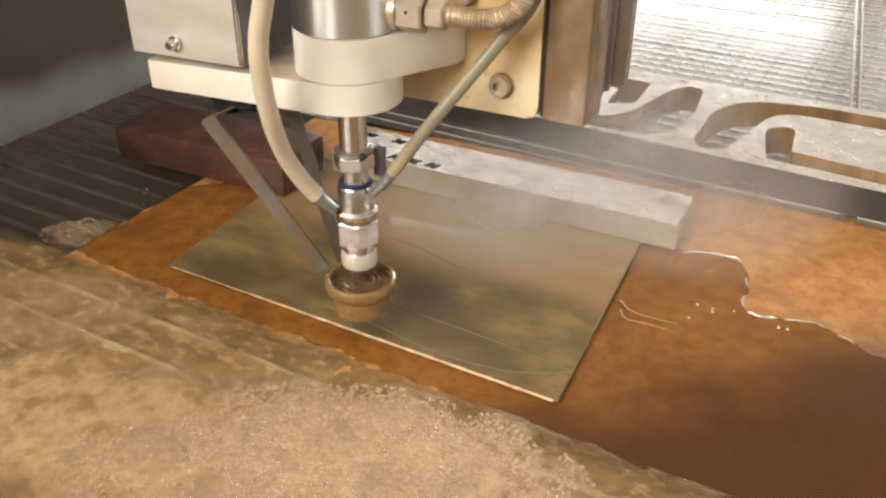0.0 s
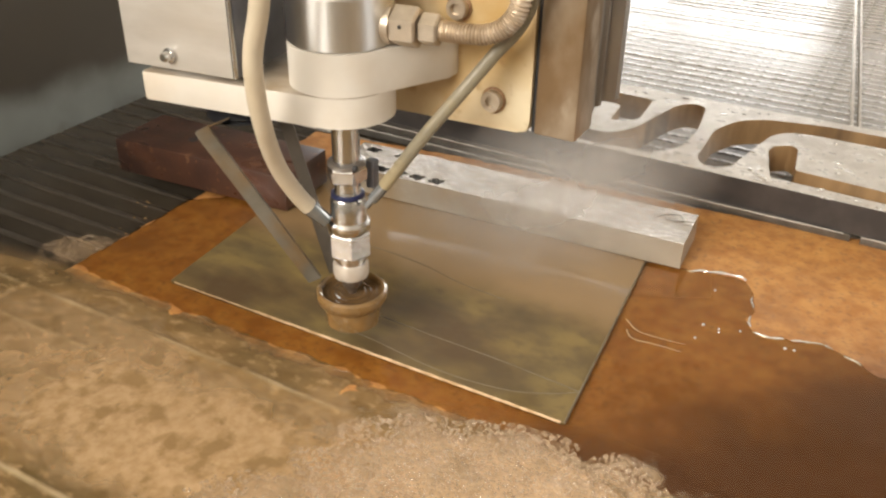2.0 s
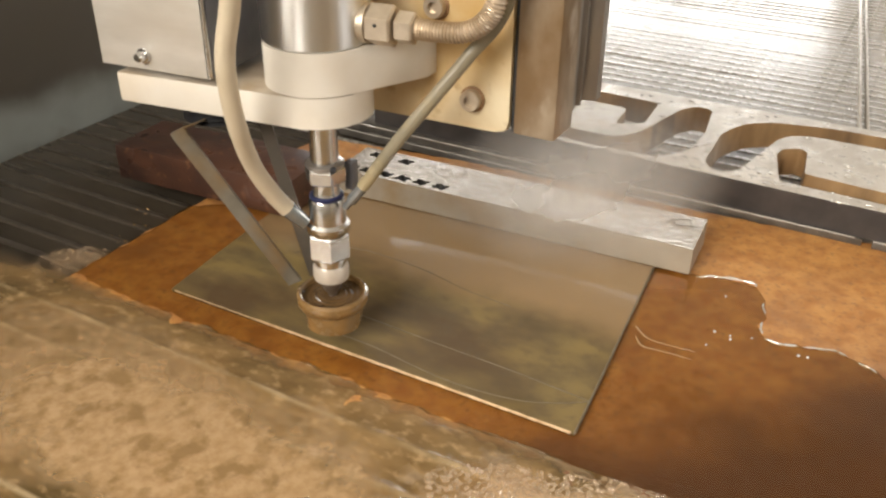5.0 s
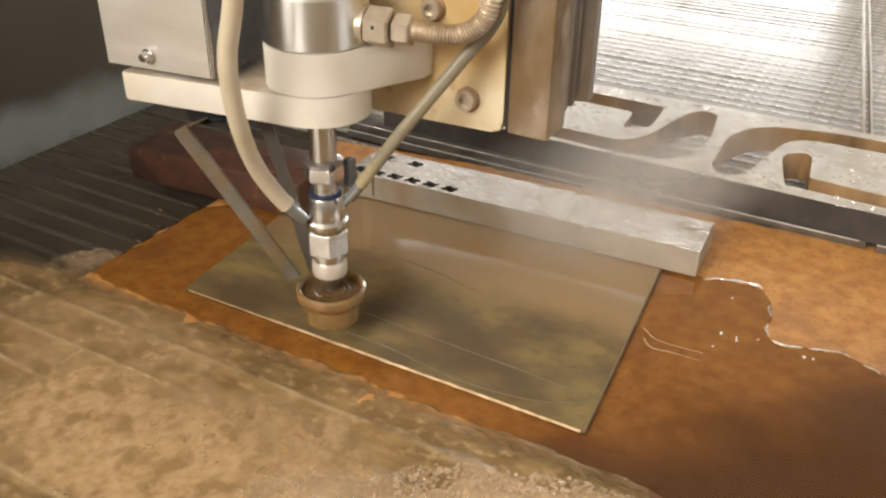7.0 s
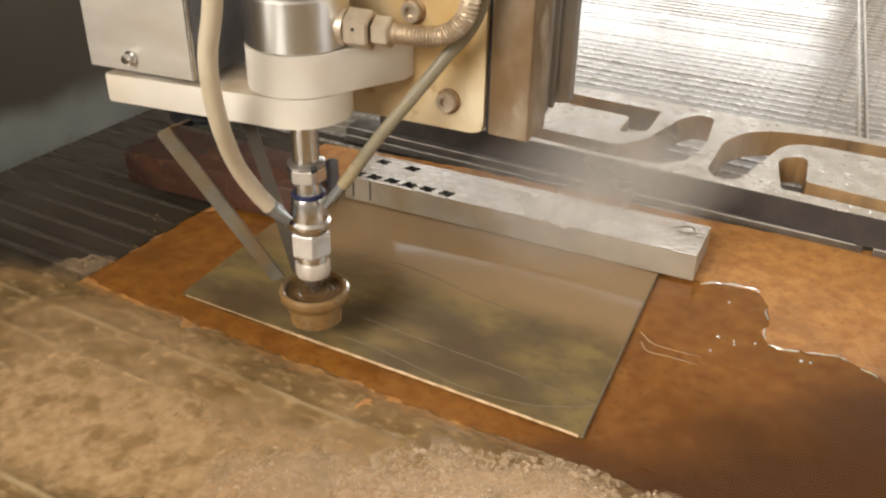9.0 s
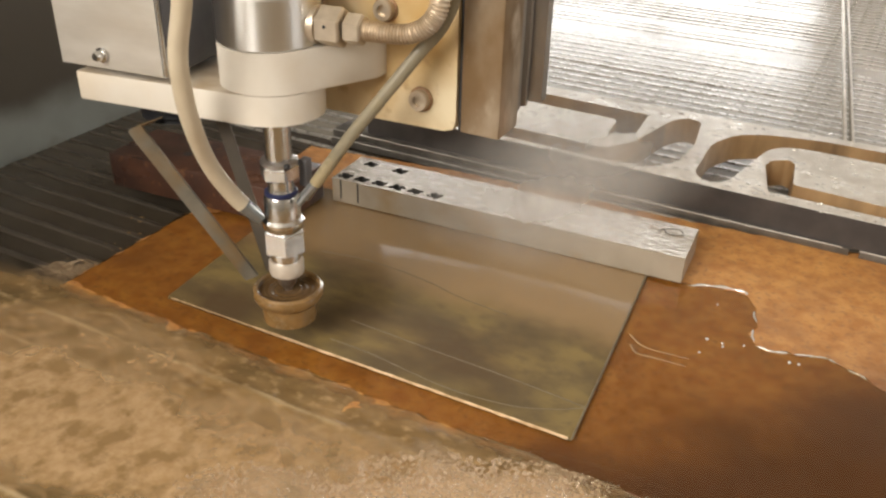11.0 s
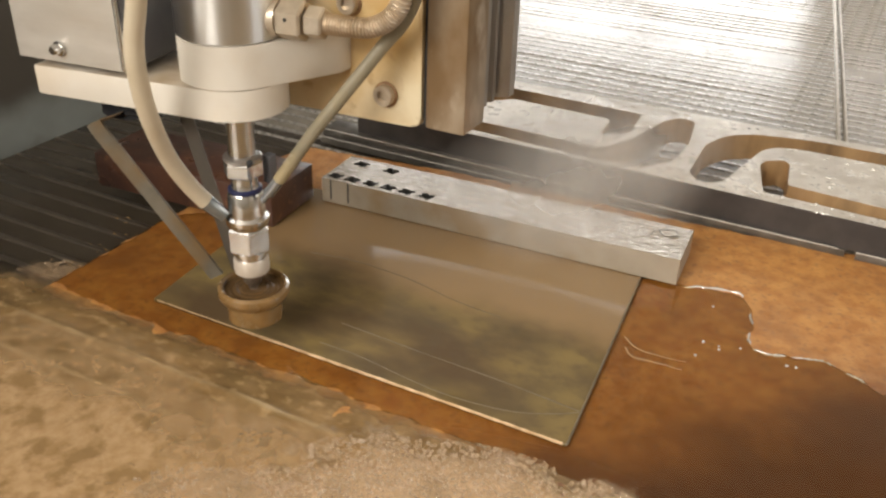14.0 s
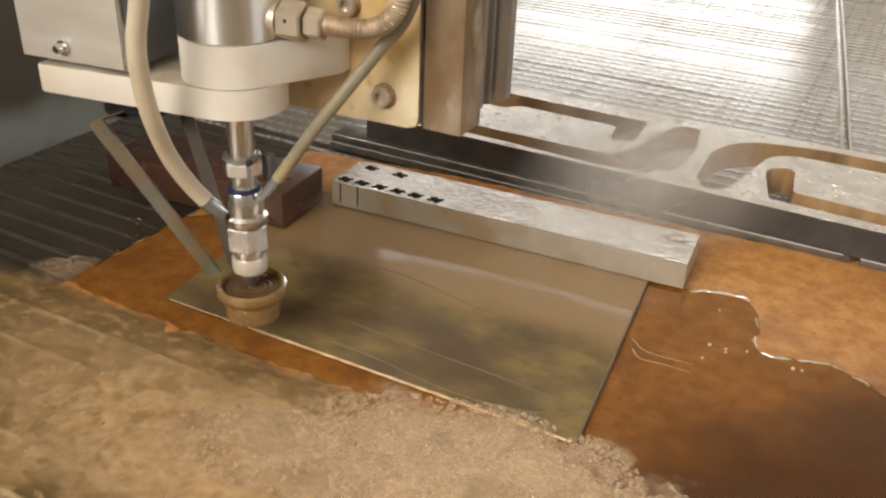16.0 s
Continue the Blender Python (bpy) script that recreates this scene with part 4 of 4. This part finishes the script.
    # black sensor foot and the two struts to the guard
    bm = lathe(bmesh.new(), [(0.021, 0.1555), (0.0235, 0.1565)] + [(0.0235 if k % 2 else 0.0200, 0.158 + 0.0017 * k) for k in range(13)], (-0.216, -0.004, 0), steps=40)
    head_part("bellows", bm, BLACK, guard, "black corrugated rubber bellows")
    for a, b, w in (((-0.217, -0.042, 0.157), (-0.172, -0.001, 0.044), 0.0048), ((-0.224, 0.034, 0.164), (-0.166, 0.014, 0.044), 0.0042)):
        a, b = Vector(a), Vector(b)
        dn = (b - a).normalized()
        sidev = dn.cross(Vector((0.35, -1, 0.2) if w > 0.0045 else (0.6, -0.5, -0.6)).normalized()).normalized()
        nrm = sidev.cross(dn)
        bm = bmesh.new()
        ring = []
        up = Vector((0.004, 0.014, 0.002)) if w > 0.0045 else Vector((0.004, -0.004, 0.003))
        for p in (a + up, a + Vector((0, 0, 0.001)), a + dn * 0.004, b):
            ring.append([bm.verts.new(p + sidev * s * w + nrm * q * 0.0012) for s, q in ((-1, -1), (1, -1), (1, 1), (-1, 1))])
        for p, q in zip(ring, ring[1:]):
            for i in range(4):
                bm.faces.new((p[i], p[(i + 1) % 4], q[(i + 1) % 4], q[i]))
        bm.faces.new(ring[0])
        bm.faces.new(ring[-1])
        head_part("strut", bm, STRUT_STEEL if w > 0.0045 else STRUT_BROWN, guard, "flat dull metal strut" if w > 0.0045 else "flat dark brown strut")

    # hoses
    pts = [(-0.140, -0.062, 0.30), (-0.147, -0.062, 0.25), (-0.156, -0.060, 0.222), (-0.1595, -0.0575, 0.203), (-0.163, -0.050, 0.175), (-0.170, -0.032, 0.141), (-0.167, -0.016, 0.113), (-0.157, -0.005, 0.095)]
    line = smooth_line(pts, 12)
    bm = tube(bmesh.new(), line[:-7], 0.0054)
    head_part("abrasive_hose", bm, HOSE_TAN, head, "tan flexible abrasive hose")
    bm = tube(bmesh.new(), line[-9:], lambda s: 0.0056 - 0.0010 * s)
    head_part("hose_end", bm, HOSE_END, head, "greyish hose end")
    pts = [(-0.131, 0.003, 0.109), (-0.125, 0.004, 0.117), (-0.115, 0.006, 0.131), (-0.098, 0.012, 0.157), (-0.080, 0.021, 0.183), (-0.062, 0.030, 0.209), (-0.045, 0.038, 0.236), (-0.030, 0.042, 0.30)]
    line = smooth_line(pts, 12)
    bm = tube(bmesh.new(), line[:22], lambda s: 0.0022 if s < 0.4 else 0.0036)
    head_part("ferrule", bm, HOSE_END, head, "metal hose ferrule")
    bm = tube(bmesh.new(), line[20:], 0.0039)
    head_part("air_hose", bm, HOSE_CLEAR, head, "clouded yellowish hose")

    # mounting plate and guide rails
    bm = prism(bmesh.new(), rounded([(-0.165, 0.155), (-0.0455, 0.1585), (-0.0455, 0.36), (-0.165, 0.36)], 0.007, 5), 0, 0.016, 0.0015)
    bmesh.ops.transform(bm, matrix=Matrix.Translation((0, 0.066, 0)) @ Matrix.Rotation(radians(90), 4, "X"), verts=bm.verts)
    head_part("mounting_plate", bm, PLATE_PAINT, head, "yellow-stained mounting plate")
    bolt(head, (-0.069, 0.050, 0.176))
    bolt(head, (-0.0935, 0.050, 0.2275))
    # a black strip stands in for the shaded gap beside the rail
    bm = box(bmesh.new(), (-0.0450, 0.053, 0.160), (-0.0425, 0.07, 0.36))
    head_part("gap_shade", bm, BLACK, head, "black strip for the shade in the gap")
    bm = box(bmesh.new(), (-0.0425, 0.050, 0.1595), (-0.0165, 0.078, 0.36), 0.0015)
    head_part("guide_rail", bm, RAIL_STEEL, head, "stained vertical guide rail")
    side = [(-0.0180, 0.079), (-0.0180, 0.084), (-0.0215, 0.085), (-0.0215, 0.090), (-0.0175, 0.091), (-0.0175, 0.094), (-0.0225, 0.095), (-0.0225, 0.101), (-0.0160, 0.102), (-0.0120, 0.104), (-0.0120, 0.112)]
    bm = prism(bmesh.new(), [(-0.045, 0.079), *side, (-0.045, 0.112)], 0.168, 0.36, 0.0004)
    head_part("carriage_rail", bm, RAIL_GREY, head, "grey grooved carriage rail")
    return head, guard


# ---- foam on the water ----
def foam_patch(length, width, seed, cover, bubbles, base=None, grain=30.0, height=0.0014):
    """A thin island of foam, thickest in its middle, with bubbles standing in it."""
    mat = soften((base or FOAM).copy(), length, width, cover, grain)
    rnd = random.Random(seed)
    words = "island of pale tan foam and bubbles drifting on the water" if bubbles else "pale cloud of air drifting in the murky water"
    thing = tagged(empty("foam_patch" if bubbles else "air_cloud"), words, "foam", group="foam islands" if bubbles else "air clouds")
    nu, nv = 110, 60
    verts = []
    for j in range(nv + 1):
        for i in range(nu + 1):
            u, v = 2 * i / nu - 1, 2 * j / nv - 1
            x, y = u * length / 2, v * width / 2
            k = max(0, 1 - u * u - v * v)
            h = height * k ** 0.5 * (1 + 0.7 * noise.noise(Vector((x * 60 + seed, y * 60, seed))) + 0.5 * noise.noise(Vector((x * 190, y * 190, seed))))
            verts.append((x, y, h))
    faces = [(j * (nu + 1) + i, j * (nu + 1) + i + 1, (j + 1) * (nu + 1) + i + 1, (j + 1) * (nu + 1) + i) for j in range(nv) for i in range(nu)
             if (2 * (i + 0.5) / nu - 1) ** 2 + (2 * (j + 0.5) / nv - 1) ** 2 < 1.02]
    me = bpy.data.meshes.new("foam_skin")
    me.from_pydata(verts, [], faces)
    me.materials.append(mat)
    me.shade_smooth()
    ob = new("foam_skin", me)
    ob.parent = thing
    ob.visible_shadow = False
    if bubbles:
        ball = bmesh.new()
        bmesh.ops.create_icosphere(ball, subdivisions=2, radius=1.0)
        shape = np.array([v.co for v in ball.verts])
        tris = np.array([[v.index for v in f.verts] for f in ball.faces])
        ball.free()
        verts, faces = [], []
        for i in range(bubbles):
            a, r = rnd.uniform(0, 6.283), rnd.random() ** 0.45 * 0.84
            x, y = math.cos(a) * r * length / 2, math.sin(a) * r * width / 2
            if noise.noise(Vector((x * 38, y * 38, seed))) < -0.7 + 2.2 * max(0, r - 0.55):
                continue
            s = 0.0005 + 0.0011 * rnd.random() ** 3
            faces.append(tris + len(verts) * len(shape))
            verts.append(shape * (s, s, s * 0.6) + np.array((x, y, height * 1.15 * max(0, 1 - r * r) ** 0.5)))
        me = bpy.data.meshes.new("froth")
        me.from_pydata(np.concatenate(verts), [], np.concatenate(faces))
        me.materials.append(BUBBLE)
        me.shade_smooth()
        froth = new("froth", me)
        froth.parent = thing
        froth.visible_shadow = False
        tagged(froth, "wet glinting bubbles", kind="stuff")
    return thing


# ---- mist from the jet ----
def mist_material():
    """Thin white vapour, densest in the middle of its cloud and torn by noise."""
    m = bpy.data.materials.new("vapour")
    m.use_nodes = True
    n, link = m.node_tree.nodes, m.node_tree.links.new
    n.remove(n["Principled BSDF"])
    clear, white, mix, coord, ball, tex, mul, scale = (n.new("ShaderNode" + k) for k in ("BsdfTransparent", "BsdfTranslucent", "MixShader", "TexCoord", "TexGradient", "TexNoise", "Math", "Math"))
    white.inputs[0].default_value = (0.9, 0.86, 0.80, 1)
    ball.gradient_type = "SPHERICAL"
    mapping = n.new("ShaderNodeMapping")
    mapping.inputs["Scale"].default_value = (1 / 0.10, 1 / 0.10, 1 / 0.055)
    link(coord.outputs["Object"], mapping.inputs[0])
    link(mapping.outputs[0], ball.inputs[0])
    link(coord.outputs["Object"], tex.inputs["Vector"])
    tex.inputs["Scale"].default_value, tex.inputs["Detail"].default_value = 22, 4
    mul.operation, scale.operation = "MULTIPLY", "MULTIPLY"
    link(ball.outputs["Fac"], mul.inputs[0])
    link(tex.outputs[0], mul.inputs[1])
    link(mul.outputs[0], scale.inputs[0])
    scale.inputs[1].default_value = 0.75
    link(scale.outputs[0], mix.inputs[0])
    link(clear.outputs[0], mix.inputs[1])
    link(white.outputs[0], mix.inputs[2])
    link(mix.outputs[0], n["Material Output"].inputs[0])
    return m


VAPOUR = mist_material()


def mist_cloud(turn):
    """A drifting wisp of mist: two curved veils, one behind the other."""
    thing = tagged(empty("mist_wisp"), "faint white wisp of mist drifting from the jet", "mist", group="mist wisps")
    for dy in (-0.012, 0.012):
        bm = bmesh.new()
        grid = {}
        for i in range(21):
            for j in range(13):
                x, z = -0.11 + 0.011 * i, -0.06 + 0.01 * j
                grid[i, j] = bm.verts.new((x, dy + 0.008 * noise.noise(Vector((x * 12, z * 14, turn + dy * 40))), z))
        for i in range(20):
            for j in range(12):
                bm.faces.new((grid[i, j], grid[i + 1, j], grid[i + 1, j + 1], grid[i, j + 1]))
        ob = finish("veil", bm, VAPOUR, thing)
        ob.visible_shadow = False
    return thing


def splash_drops():
    """Drops thrown up where water runs off the plate's corner."""
    rnd = random.Random(11)
    bm = bmesh.new()
    for cx, cy in ((-0.43, 0.02), (-0.415, 0.07), (-0.44, -0.03), (-0.42, 0.045), (-0.45, 0.10), (-0.36, 0.13), (-0.38, 0.122)):
        for i in range(7):
            r = rnd.uniform(0.0003, 0.0011)
            p = (cx + rnd.gauss(0, 0.008), cy + rnd.gauss(0, 0.006), -0.0125 + rnd.uniform(0, 0.002))
            bmesh.ops.create_icosphere(bm, subdivisions=1, radius=r, matrix=Matrix.Translation(p) @ Matrix.Diagonal((1.5, 1, 0.6, 1)))
    tagged(finish("splash_drops", bm, BEAD), "small bright drops splashing on the water", "water drops", kind="stuff")


workshop()
splash_drops()
tank()
rusty_plate()
sheet()
bar()
block()
cut_plate()
CUTTER, GUARD_CUP = cutting_head()
FROTH = foam_patch(0.30, 0.15, 3, 1.0, 9000)
TRAIL = foam_patch(0.22, 0.10, 31, 0.7, 1500)
WASH = foam_patch(0.085, 0.06, 44, 0.45, 260)
SCUM = foam_patch(0.36, 0.15, 8, 0.92, 0, MURK, 13.0, 0.0006)
SWIRL = foam_patch(0.30, 0.15, 14, 0.6, 0, MURK, 20.0, 0.0006)
DRIFT = foam_patch(0.26, 0.12, 21, 0.55, 0, MURK, 22.0, 0.0006)
WISPS = [mist_cloud(k) for k in range(3)]


def motions():
    # the head creeps along the sheet's front edge while it cuts
    way = [(0.0, 0.0, 0.0), (0.5, -0.0035, 0.0018), (1.0, -0.0066, 0.0024), (1.5, -0.0097, 0.0024), (2.0, -0.0129, 0.0022), (2.5, -0.0159, 0.0017), (3.0, -0.0188, 0.0011), (3.5, -0.0213, 0.0005),
           (4.0, -0.0243, 0.0001), (6.5, -0.0390, -0.0003), (7.0, -0.0422, -0.0001), (7.5, -0.0450, -0.0001), (8.0, -0.0478, -0.0006), (8.5, -0.0507, -0.0007), (9.0, -0.0533, -0.0007),
           (11.5, -0.0662, -0.0025), (12.0, -0.0684, -0.0032), (12.5, -0.0718, -0.0033), (13.0, -0.0755, -0.0036), (13.5, -0.0780, -0.0045), (14.0, -0.0804, -0.0057), (14.5, -0.0825, -0.0067),
           (15.0, -0.0847, -0.0077), (15.5, -0.0873, -0.0088), (16.0, -0.0890, -0.0103)]
    walk(CUTTER, [(t, pose(HEAD.x + x, HEAD.y + y, 0)) for t, x, y in way])
    # the guard drops once on its bellows and springs back
    walk(GUARD_CUP, [(t, pose(0, 0, z)) for t, z in ((0.0, 0), (7.4, 0), (7.5, -0.0115), (7.6, -0.0095), (7.7, 0), (16.0, 0))])
    # foam drifts along the plate, away and back
    def drift(thing, rows):
        walk(thing, [(t, pose(x, y, z, 0, 0, turn)) for t, x, y, z, turn in rows])
    drift(FROTH, [(0.0, -0.070, -0.098, 0.0, 14), (0.5, -0.045, -0.087, 0.0, 14), (1.0, -0.040, -0.082, 0.0, 14), (1.5, -0.028, -0.078, 0.0, 13), (2.0, -0.005, -0.078, 0.0, 12), (3.0, 0.030, -0.068, 0.0, 10), (4.0, 0.055, -0.076, 0.0, 8),
                  (7.0, 0.030, -0.102, 0.0, 8), (9.0, 0.010, -0.088, 0.0, 10), (12.0, 0.012, -0.092, 0.0, 10), (14.0, -0.020, -0.086, 0.0, 10), (15.0, -0.048, -0.070, 0.0, 10), (16.0, -0.040, -0.054, 0.0, 8)])
    drift(TRAIL, [(0.0, -0.15, -0.15, -0.0004, 24), (1.5, -0.10, -0.14, -0.0004, 18), (3.0, -0.04, -0.15, -0.0004, 10), (7.0, -0.06, -0.13, -0.0004, 8), (9.0, -0.09, -0.12, -0.0004, 10), (12.5, -0.09, -0.14, -0.0004, 8), (14.5, -0.12, -0.13, -0.0004, 12), (16.0, -0.13, -0.09, -0.0004, 10)])
    drift(WASH, [(0.0, -0.432, 0.012, -0.0105, 30), (4.0, -0.425, 0.004, -0.0105, 24), (9.0, -0.420, -0.002, -0.0100, 34), (12.5, -0.418, -0.006, -0.0100, 20), (16.0, -0.424, 0.002, -0.0105, 28)])
    drift(SCUM, [(0.0, -0.23, -0.150, -0.0002, 16), (1.0, -0.26, -0.160, -0.0002, 18), (2.0, -0.20, -0.125, -0.0002, 14), (2.5, -0.19, -0.105, -0.0002, 12), (3.0, -0.21, -0.115, -0.0002, 10), (4.0, -0.22, -0.118, -0.0002, 10), (7.5, -0.23, -0.145, -0.0006, 6),
                 (9.0, -0.26, -0.135, -0.0006, 8), (12.5, -0.27, -0.132, -0.0002, 6), (15.0, -0.27, -0.150, -0.0004, 10), (16.0, -0.19, -0.105, -0.0004, 12)])
    drift(SWIRL, [(0.0, -0.18, -0.16, -0.0006, 30), (3.0, -0.31, -0.12, -0.0006, 20), (8.0, -0.15, -0.12, -0.0008, 10), (12.0, -0.12, -0.11, -0.0006, 0), (16.0, -0.24, -0.13, -0.0006, 10)])
    drift(DRIFT, [(0.0, -0.37, -0.09, -0.0008, 20), (4.0, -0.32, -0.09, -0.0008, 5), (9.0, -0.33, -0.075, -0.0008, 12), (16.0, -0.30, -0.095, -0.0008, 0)])
    # mist leaves the jet and drifts over the bar to the right
    ways = (((0, 0.05, 0.12, 0.095), (1.5, 0.16, 0.16, 0.10), (3, 0.36, 0.2, 0.11), (16, 0.5, 0.3, 0.12)),
            ((0, -0.06, 0.06, 0.095), (3.5, -0.06, 0.10, 0.10), (7, -0.04, 0.11, 0.10), (12, -0.08, 0.12, 0.095), (16, -0.02, 0.17, 0.095)),
            ((0, -0.02, 0.20, 0.10), (4, -0.06, 0.15, 0.10), (7, -0.02, 0.20, 0.10), (11, -0.06, 0.20, 0.10), (16, -0.04, 0.25, 0.10)))
    for wisp, rows in zip(WISPS, ways):
        walk(wisp, [(t, pose(x, y, z, -25, 0, 28)) for t, x, y, z in rows])


motions()
